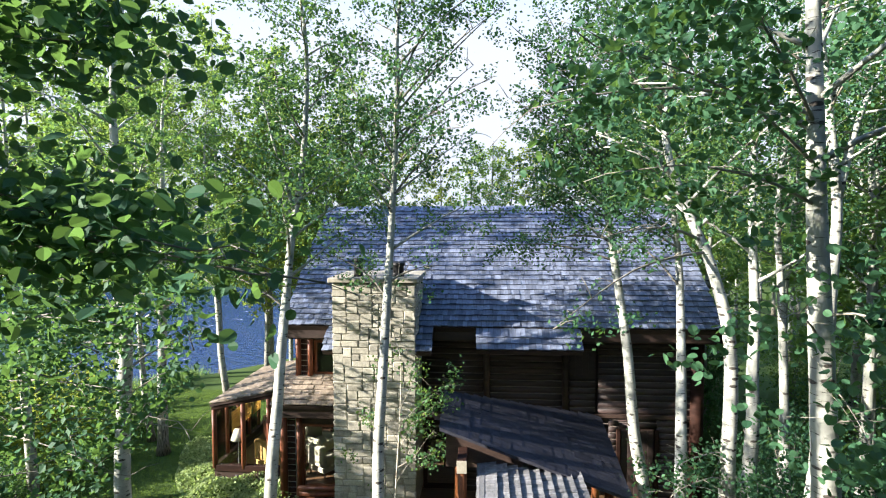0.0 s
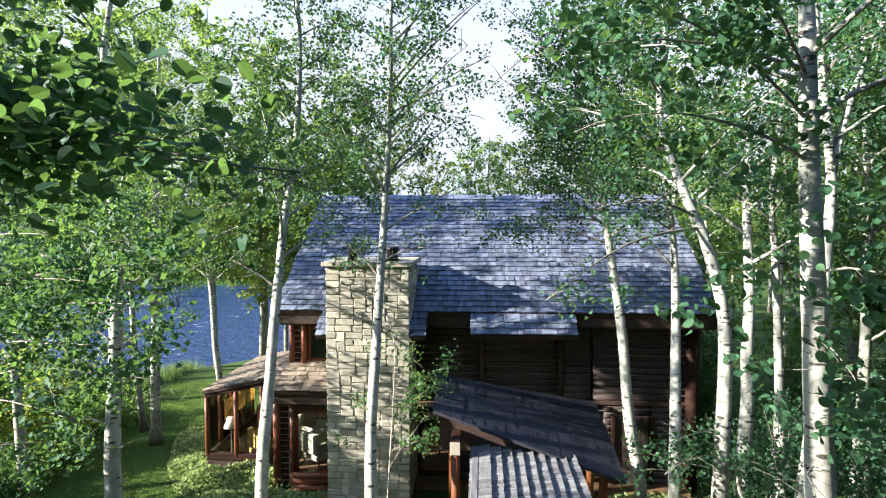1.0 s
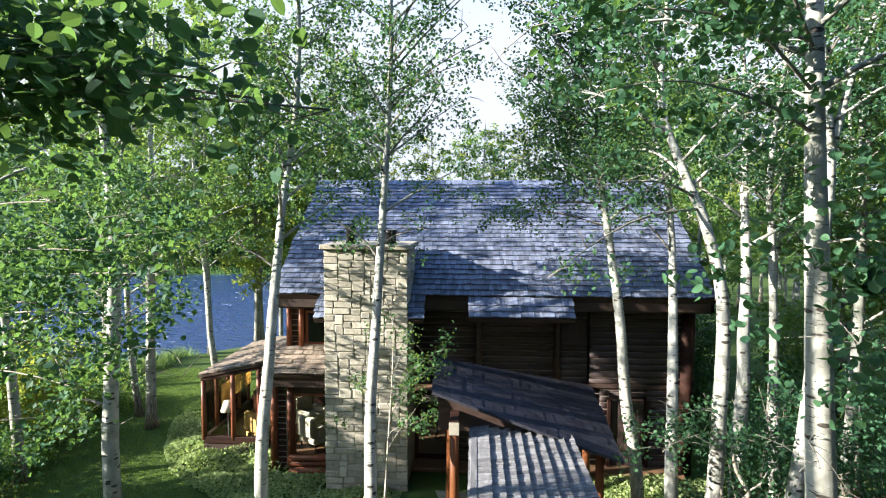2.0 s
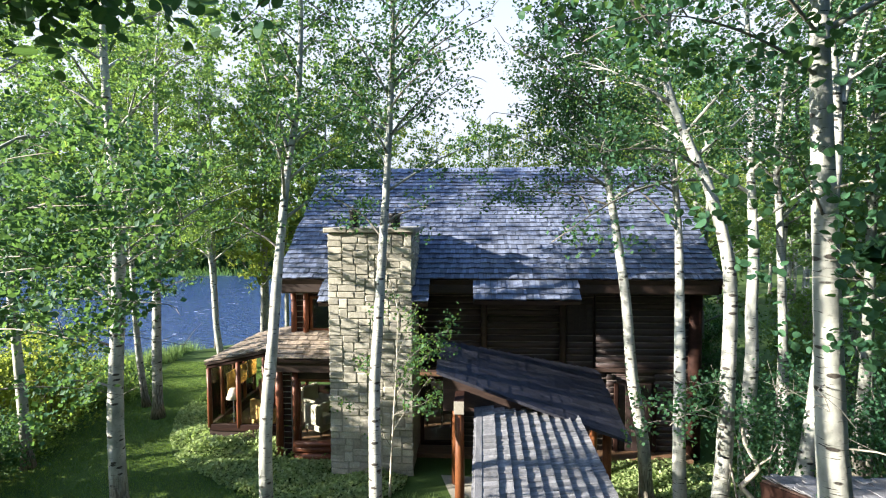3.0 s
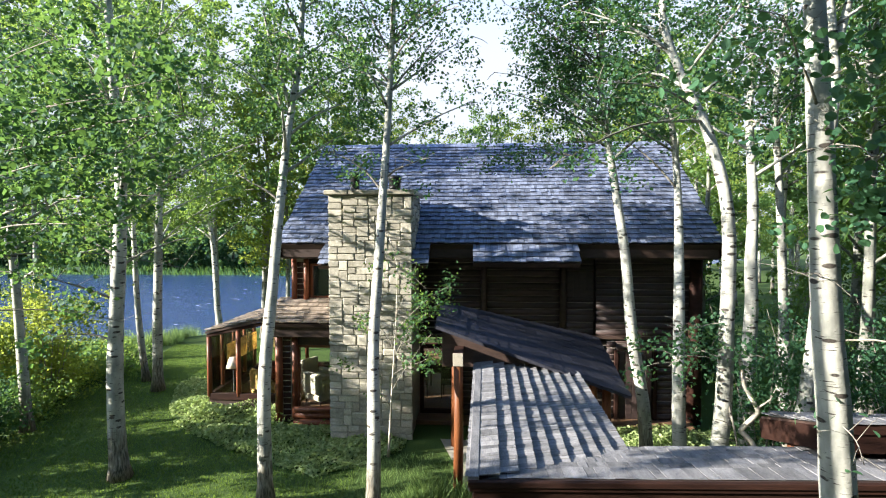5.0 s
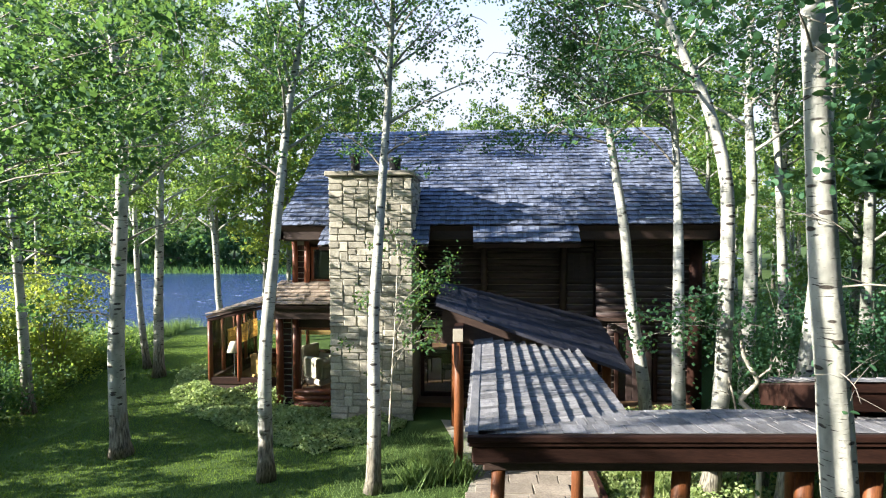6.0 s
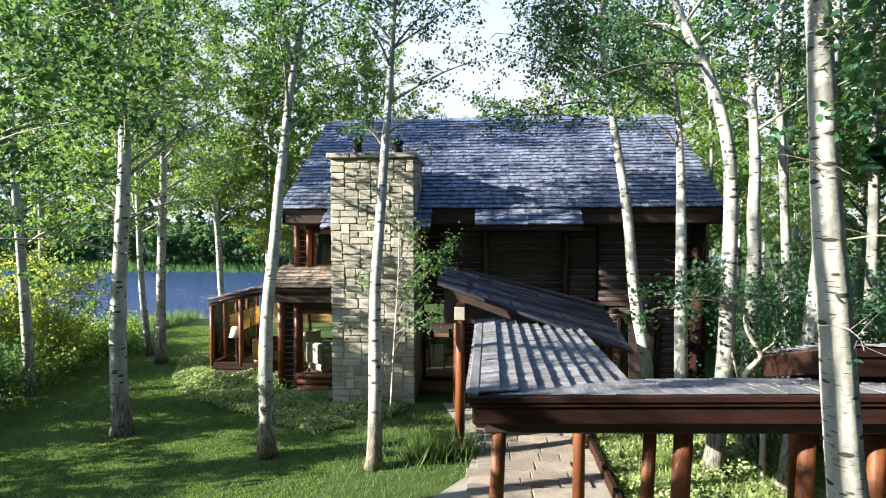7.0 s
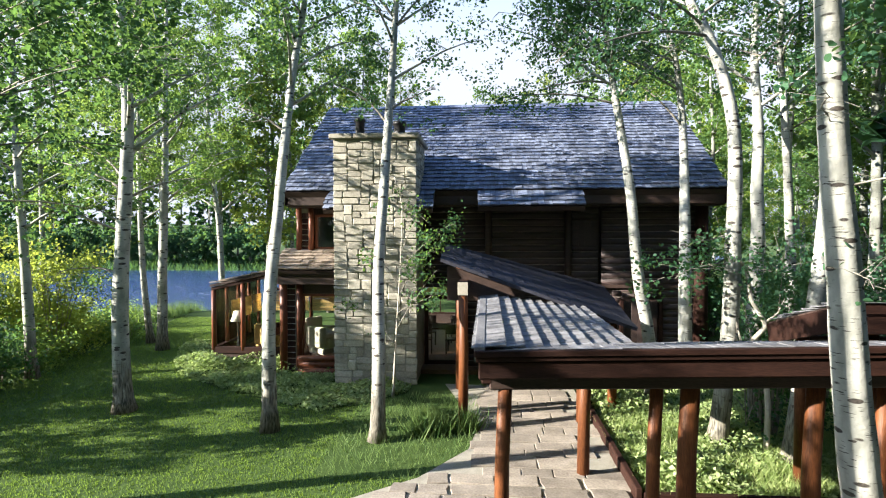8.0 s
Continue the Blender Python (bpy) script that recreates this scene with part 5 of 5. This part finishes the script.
# unseen willows, added to throw shade on the beam, path and lawn
for k, (x, y, h, r) in enumerate(((-10.2, 2.4, 8.4, 0.8), (-9.3, 8.2, 4.0, 0.8), (-14.2, 7.5, 4.4, 0.7), (-17.0, 5.2, 5.0, 0.35), (-14.8, 5.7, 3.7, 0.35))):
    shrub(x, y, h, r, 2400 if h > 6 else 900, 490 + k, 0.16 if h > 6 else 0.14, LEAF_GOLD, 60, "slim upright willow added out of view to cast shade")
far_shrub = shrub(-40, 72, 4.5, 3.0, 2400, 500, 0.36, LEAF, 18, "dark thicket on the far river bank", "far thicket")
for k in range(22):
    copy_thing(far_shrub, pose(-88 + k * 3.3 + pr.uniform(-1, 1), 71 + max(0, (k - 19)) * 2.2 + pr.uniform(0, 1.5), 0.3, 0, 0, pr.uniform(0, 360)))
# the sapling that leans on the chimney
aspen([(-2.05, 12.5, 0), (-1.95, 12.45, 1.6), (-1.85, 12.4, 3.0), (-1.8, 12.4, 4.2)], 0.028, 5.2, (4.0, 5.0), 0.6, 3, 90, 480, leaf=0.075, leaf_mat=LEAF_MID, spread=0.16, bark=DEADWOOD,
      extra=((1.6, (-1.0, 12.3, 3.0), 110, 0.012), (2.4, (-0.75, 12.2, 3.75), 220, 0.014), (3.0, (-0.6, 12.3, 4.1), 170, 0.012), (2.0, (-0.8, 12.3, 2.5), 100, 0.012), (2.6, (-2.5, 12.3, 3.6), 60, 0.01), (3.4, (-1.3, 12.3, 4.7), 70, 0.01), (1.2, (-2.8, 12.5, 2.2), 50, 0.01)),
      label="thin leafy sapling in front of the stone chimney", group="saplings")

nr = np.random.default_rng(9)
BED_X, BED_Y = (-10.2, -9.3, -8.2, -6.3, -4.5, -3.5, -2.5, -1.7), (17.6, 15.5, 14.0, 12.7, 11.75, 11.3, 12.0, 12.9)


def bed_front(x):
    return np.interp(x, BED_X, BED_Y)


def in_bed(x, y):
    back = np.where(x > -3.85, 13.5, np.where(x > -5.55, 14.25, np.where(x > -8.05, 15.4, 18.5)))
    return (x > -10.2) & (x < -1.75) & (y > bed_front(x)) & (y < back)


def on_path(x, y):
    left = np.interp(y, (5.0, 7.2, 8.2, 9.4, 10.5), (-3.2, -2.1, -0.9, -0.15, 0.0))
    return ((x > left) & (x < 2.3) & (y > 4.5) & (y < 13)) | ((x > 2.2) & (y > 4.5) & (y < 7.7))


def scatter(x0, x1, y0, y1, count, keep):
    x, y = nr.uniform(x0, x1, count), nr.uniform(y0, y1, count)
    k = keep(x, y)
    x, y = x[k], y[k]
    z = np.array([ground_height(a, b) for a, b in zip(x, y)])
    return np.stack([x, y, z], 1)


def lawn_here(x, y):
    edge = -12.1 - 0.16 * (y - 12)
    return (x > edge) & ~in_bed(x, y) & ~on_path(x, y) & ~((x > -8.1) & (y > 14.6)) & ~((x > -2.6) & (y > 8.2))


p = scatter(-14, 0.5, 4.5, 24, 230000, lawn_here)
tagged(held("lawn_grass", blade_mesh("lawn_grass", p, 0.042, 0.016, nr), BLADE), "short mown lawn grass", "grass", kind="stuff")
p = scatter(-10.2, -1.7, 11, 18.5, 60000, in_bed)
p[:, 2] += nr.uniform(0.03, 0.2, len(p)) * np.where((p[:, 1] > 14.2) & (p[:, 0] > -8.2), 2.0, 1.0) * (0.7 + 0.6 * np.sin(p[:, 0] * 3.1) * np.sin(p[:, 1] * 2.7))
tagged(held("ground_cover", leaf_mesh("ground_cover", p, 0.075, nr, 0.1), COVER), "dense pale green ground cover in a curved bed", "ground cover", kind="stuff")
p = scatter(-2.7, 0.1, 8.1, 12.6, 2600, lambda x, y: ~on_path(x, y) & ~in_bed(x, y))
tagged(held("tall_grass", blade_mesh("tall_grass", p, 0.15, 0.012, nr, 0.6), REED), "loose tall grass and weeds beside the path", "grass", kind="stuff")
p = np.concatenate([np.array([cx, cy, 0]) + nr.normal(0, 1, (240, 3)) * np.array([0.13, 0.13, 0]) for cx, cy in ((-0.95, 10.6), (-0.72, 10.3), (-0.2, 10.4), (-1.1, 10.1))])
tagged(held("lily_clump", blade_mesh("lily_clump", p, 0.4, 0.03, nr, 0.6), REED), "clump of broad bright green blades by the porch", "plant", kind="stuff")
p = scatter(-28, -10, 16, 34, 60000, lambda x, y: (y - np.where(x < -18, 25.5, 25.5 + 1.2 * (x + 18)) > -6.5) & (y - np.where(x < -18, 25.5, 25.5 + 1.2 * (x + 18)) < 0.6) & (x < -12.1 - 0.16 * (y - 12)))
tagged(held("bank_reeds", blade_mesh("bank_reeds", p, 0.6, 0.03, nr, 0.3), REED), "tall grass along the river bank", "grass", kind="stuff")
p = scatter(-98, -17, 69.4, 73, 9000, lambda x, y: y > 68 + np.maximum(0, x + 18) * 1.2)
tagged(held("far_bank_grass", blade_mesh("far_bank_grass", p, 0.9, 0.22, nr, 0.5), LEAF), "rough green grass along the far river bank", "grass", kind="stuff")
p = scatter(2.5, 9, 7.8, 14.5, 34000, lambda x, y: ~on_path(x, y))
p[:, 2] += nr.uniform(0.03, 0.3, len(p)) * (0.6 + 0.6 * np.sin(p[:, 0] * 2.1 + 1) * np.sin(p[:, 1] * 1.7))
tagged(held("undergrowth_cover", leaf_mesh("undergrowth_cover", p, 0.075, nr, 0.1), COVER), "low leafy plants under the trees", "ground cover", kind="stuff")

p = scatter(2.4, 7.5, 7.75, 11.5, 12000, lambda x, y: ~on_path(x, y) & (np.sin(x * 2.3 + y) * np.sin(y * 2.9 - x) > -0.55))
tagged(held("meadow_grass", blade_mesh("meadow_grass", p, 0.22, 0.022, nr, 0.7), MEADOW), "loose pale green grass beside the covered walkway", "grass", kind="stuff")

# ---- stone path ----
bm = bmesh.new()
outline = [(-3.2, 4.6), (9.5, 4.6), (9.5, 7.6), (2.3, 7.6), (2.3, 13.4), (-0.9, 13.6), (0.0, 10.5), (-0.15, 9.4), (-0.9, 8.2), (-2.1, 7.2)]
bm.faces.new([bm.verts.new((x, y, 0.035)) for x, y in outline])
path = tagged(part("path", bm, MORTAR), "pale flagstone path under the walkway", "path", kind="structure")
pr = random.Random(91)


def flag_mesh(w, d, rough):
    """One flagstone: an uneven many-cornered slab with a worn edge."""
    bm = bmesh.new()
    corners = []
    for k in range(8):
        a = 2 * math.pi * k / 8 + math.pi / 4
        sx, sy = math.cos(a), math.sin(a)
        q = max(abs(sx), abs(sy))
        corners.append((sx / q * w / 2 * pr.uniform(1 - rough, 1), sy / q * d / 2 * pr.uniform(1 - rough, 1)))
    low = [bm.verts.new((x, y, 0)) for x, y in corners]
    mid = [bm.verts.new((x, y, 0.022)) for x, y in corners]
    top = [bm.verts.new((x * 0.975, y * 0.975, 0.03 + pr.uniform(-0.003, 0.003))) for x, y in corners]
    for a, b in ((low, mid), (mid, top)):
        for k in range(8):
            bm.faces.new((a[k], a[(k + 1) % 8], b[(k + 1) % 8], b[k]))
    bm.faces.new(top)
    me = bpy.data.meshes.new("flagstone")
    bm.to_mesh(me)
    bm.free()
    me.materials.append(FLAG)
    return me


def lay_flags(x0, x1, y0, y1, rough, keep):
    y = y0
    while y < y1:
        d = pr.uniform(0.3, 0.5)
        x = x0 - pr.uniform(0, 0.3)
        while x < x1:
            w = pr.uniform(0.35, 0.75)
            cx, cy = x + w / 2, y + d / 2 + pr.uniform(-0.04, 0.04)
            if keep(cx, cy):
                ob = held("flagstone", flag_mesh(w - 0.012, d - 0.012, rough), None, path)
                ob.matrix_basis = Matrix.LocRotScale((cx, cy, 0.036), Euler((pr.uniform(-0.008, 0.008), pr.uniform(-0.008, 0.008), pr.uniform(-0.06, 0.06))), None)
            x += w
        y += d


lay_flags(0.15, 2.15, 8.3, 13.2, 0.03, lambda x, y: x < 2.05)
lay_flags(-2.9, 9.3, 5.0, 8.3, 0.14, lambda x, y: bool(on_path(np.array(x - 0.2), np.array(y))) and (y < 7.4 or x < 2.0))
tagged(boxed("border_plank", (2.3, 7.7, 0), (2.4, 12.5, 0.22), BEAM, None, 0.015), "dark timber edging beside the path", "edging")
tagged(boxed("border_plank", (2.42, 7.66, 0), (9.2, 7.76, 0.16), BEAM, None, 0.015), "red-brown timber edging along the planted bed", "edging")


# ---- rooms behind the glass ----
def armchair(x, y, z, turn, cloth, label):
    """An upholstered armchair: base, seat cushion, back, two arms, four feet."""
    ob = thing("armchair", (x, y, z), label, "chair")
    ob.matrix_basis = pose(x, y, z, 0, 0, turn)
    for name, lo, hi in (("base", (-0.36, -0.36, 0.12), (0.36, 0.36, 0.32)), ("seat_cushion", (-0.27, -0.38, 0.325), (0.27, 0.24, 0.46)), ("backrest", (-0.36, 0.25, 0.325), (0.36, 0.42, 0.95)), ("arm", (-0.42, -0.36, 0.325), (-0.28, 0.24, 0.62)), ("arm", (0.28, -0.36, 0.325), (0.42, 0.24, 0.62))):
        bm = bmesh.new()
        box(bm, lo, hi, None, 0.045)
        part(name, bm, cloth, ob).matrix_parent_inverse = Matrix()
    for sx in (-0.3, 0.3):
        for sy in (-0.3, 0.3):
            bm = bmesh.new()
            tube(bm, [(sx, sy, 0), (sx, sy, 0.12)], [0.02, 0.028], 8)
            part("leg", bm, DARKWOOD, ob).matrix_parent_inverse = Matrix()
    return ob


armchair(-4.75, 16.0, 0.14, 150, CLOTH, "cream upholstered armchair inside the bay window")
armchair(-5.3, 17.3, 0.16, 60, CLOTH, "cream upholstered armchair in the living room")
armchair(-6.5, 16.2, 0.16, 160, TERRACOTTA, "amber armchair in the glazed sunroom")
armchair(-7.0, 17.9, 0.16, 120, LOG_RED, "dark red armchair in the glazed sunroom")


def lamp(x, y, z, label):
    ob = thing("table_lamp", (x, y, z), label, "lamp")
    bm = bmesh.new()
    tube(bm, [(0, 0, 0), (0, 0, 0.03), (0, 0, 0.08), (0, 0, 1.15)], [0.15, 0.14, 0.02, 0.015], 12)
    part("stand", bm, METAL, ob, smooth=True).matrix_parent_inverse = Matrix()
    bm = bmesh.new()
    tube(bm, [(0, 0, 1.1), (0, 0, 1.4)], [0.22, 0.12], 18)
    part("shade", bm, CLOTH, ob, "pale cloth lamp shade", smooth=True).matrix_parent_inverse = Matrix()


lamp(-7.3, 15.6, 0.16, "floor lamp with a pale shade in the sunroom")
lamp(-3.9, 18.4, 0.14, "floor lamp with a pale shade in the living room")
table = thing("dining_table", (-1.3, 17.4, 0.14), "dark dining table near the glazed door", "table")
bm = bmesh.new()
box(bm, (-0.9, -0.5, 0.7), (0.9, 0.5, 0.75), None, 0.012)
part("tabletop", bm, BEAM, table).matrix_parent_inverse = Matrix()
for sx in (-0.8, 0.8):
    for sy in (-0.42, 0.42):
        bm = bmesh.new()
        box(bm, (sx - 0.035, sy - 0.035, 0), (sx + 0.035, sy + 0.035, 0.7), None, 0.006)
        part("leg", bm, BEAM, table).matrix_parent_inverse = Matrix()


def dining_chair(label):
    ob = thing("dining_chair", (0, 0, 0), label, "chair", "chairs round the dining table")
    for name, lo, hi in (("seat", (-0.21, -0.21, 0.42), (0.21, 0.21, 0.46)), ("backrest", (-0.19, 0.18, 0.62), (0.19, 0.21, 0.95)), ("leg", (-0.2, -0.2, 0), (-0.16, -0.16, 0.42)), ("leg", (0.16, -0.2, 0), (0.2, -0.16, 0.42)), ("leg", (-0.2, 0.17, 0), (-0.16, 0.21, 0.95)), ("leg", (0.16, 0.17, 0), (0.2, 0.21, 0.95))):
        bm = bmesh.new()
        box(bm, lo, hi, None, 0.008)
        part(name, bm, DARKWOOD, ob).matrix_parent_inverse = Matrix()
    return ob


chair = dining_chair("dark wooden dining chair beside the table")
chair.matrix_basis = pose(-1.75, 16.75, 0.14, 0, 0, 185)
for x, y, turn in ((-0.9, 16.75, 175), (-1.75, 18.05, 5), (-0.9, 18.05, -8)):
    copy_thing(chair, pose(x, y, 0.14, 0, 0, turn))
for x0, x1, drop in ((-4.85, -2.85, 0.55), (-2.45, -0.45, 1.5)):
    blind = thing("window_blind", ((x0 + x1) / 2, BACK_Y - 0.3, 2.25), "woven golden blind drawn over the back window", "blind")
    z = 2.24
    while z > drop:
        bm = bmesh.new()
        box(bm, (x0, BACK_Y - 0.3 - pr.uniform(0, 0.02), z - 0.075), (x1, BACK_Y - 0.285, z))
        part("slat", bm, BLIND, blind)
        z -= 0.09


for y0, y1 in ((16.38, 17.02), (17.18, 17.82), (17.98, 18.62)):
    blind = thing("window_blind", (-7.88, (y0 + y1) / 2, 1.78), "woven golden blind on the lawn side of the glazed room", "blind")
    for k in range(7):
        boxed("slat", (-7.89 + 0.012 * (k % 2), y0, 1.15 + k * 0.09), (-7.875 + 0.012 * (k % 2), y1, 1.23 + k * 0.09), BLIND, blind, 0)
for x0, x1 in ((-7.85, -7.17), (-7.03, -6.37), (-6.23, -5.3)):
    blind = thing("window_blind", ((x0 + x1) / 2, 19.33, 1.78), "woven golden blind hanging at the back of the glazed room", "blind")
    for k in range(8):
        boxed("slat", (x0, 19.32 - 0.012 * (k % 2), 1.06 + k * 0.09), (x1, 19.335 - 0.012 * (k % 2), 1.14 + k * 0.09), BLIND, blind, 0)
boxed("sunroom_rail", (SX0 + 0.1, SY1 - 0.17, 1.8), (SX1 + 0.3, SY1 - 0.04, 1.88), BEAM, cabin)
boxed("sunroom_sill", (SX0 + 0.104, SY1 - 0.16, 0.14), (SX1 + 0.3, SY1 - 0.02, 0.5), BEAM, cabin)

# ---- shakes, last ----
rng = random.Random(21)
main_plane = sloped((0, EAVE_Y, EAVE_Z), (1, 0, 0), (0, 1, SLOPE))
shake_roof(roof, main_plane, lambda y: (X0, X1), math.hypot(RIDGE_Y - EAVE_Y, RIDGE_Z - EAVE_Z), 0.207, SHAKE, rng, 300, 0.028, lambda x, y: -1.4 < x < 6.3, narrow=0.66)
for (a, b, run), piece in zip(DROPS, [o for o in cabin.children if o.name.startswith("dropped_eave")]):
    low_plane = sloped((0, EAVE_Y - run, roof_z(EAVE_Y - run)), (1, 0, 0), (0, 1, SLOPE))
    shake_roof(piece, low_plane, lambda y: (a, b), run * math.hypot(1, SLOPE) + 0.02, 0.207, SHAKE, rng, 60, 0.028, narrow=0.66)
shake_roof(skirt, sloped((0, 13.98, 2.88), (1, 0, 0), (0, 1.14, 0.52)), lambda y: (-5.62, -3.68), 1.25, 0.2, SHAKE_BROWN, rng, 90)
sun_plane = sloped((SX0 - 0.08, SY1, 2.36), (0, -1, 0), (2.7, 0, 0.594))
shake_roof(sun_roof, sun_plane, lambda y: (0, SY1 - SY0 + 0.1), 2.76, 0.22, SHAKE_BROWN, rng, 120, 0.024, lambda x, y: x > 2.4)
porch_plane = sloped((3.34, 11.6, porch_z(3.34, 11.6)), (0, 1, 0.17), (-1, 0, 0.352))
shake_roof(porch_roof, porch_plane, lambda y: (0.0, 3.38 - 1.78 * y / PLEN), PLEN, 0.25, SHAKE_SHADED, rng, 200, 0.008, None, 0.0, 0.02)
walk_plane = sloped((WXL + WIDE, 0, low), (0, 1, 0), (-WIDE, 0, WTOP - low))
shake_roof(walk_roof, walk_plane, lambda y: (max(WYF, WYF + DEEP - (y + 0.24) * DEEP / WIDE), 11.9), WIDE, 0.235, SHAKE_GREY, rng, 300, 0.022, None, 0.088, 0.008, 0.06, 0.55)
cross_plane = cross_lean @ sloped((0, WYF + DEEP, low), (-1, 0, 0), (0, -DEEP, WTOP - low))
shake_roof(cross_roof, cross_plane, lambda y: (-FXR, -max(WXL, WXL + WIDE - (y + 0.3) * WIDE / DEEP)), DEEP, 0.235, SHAKE_GREY, rng, 300, 0.016, lambda x, y: x > -6, 0.02)
gate_plane = sloped((0, GY0, GZ0), (-1, 0, 0), (0, GY1 - GY0, GZ1 - GZ0))
shake_roof(gate_roof, gate_plane, lambda y: (-9.0, -4.6), math.hypot(GY0 - GY1, GZ1 - GZ0), 0.24, SHAKE_GREY, rng, 150)
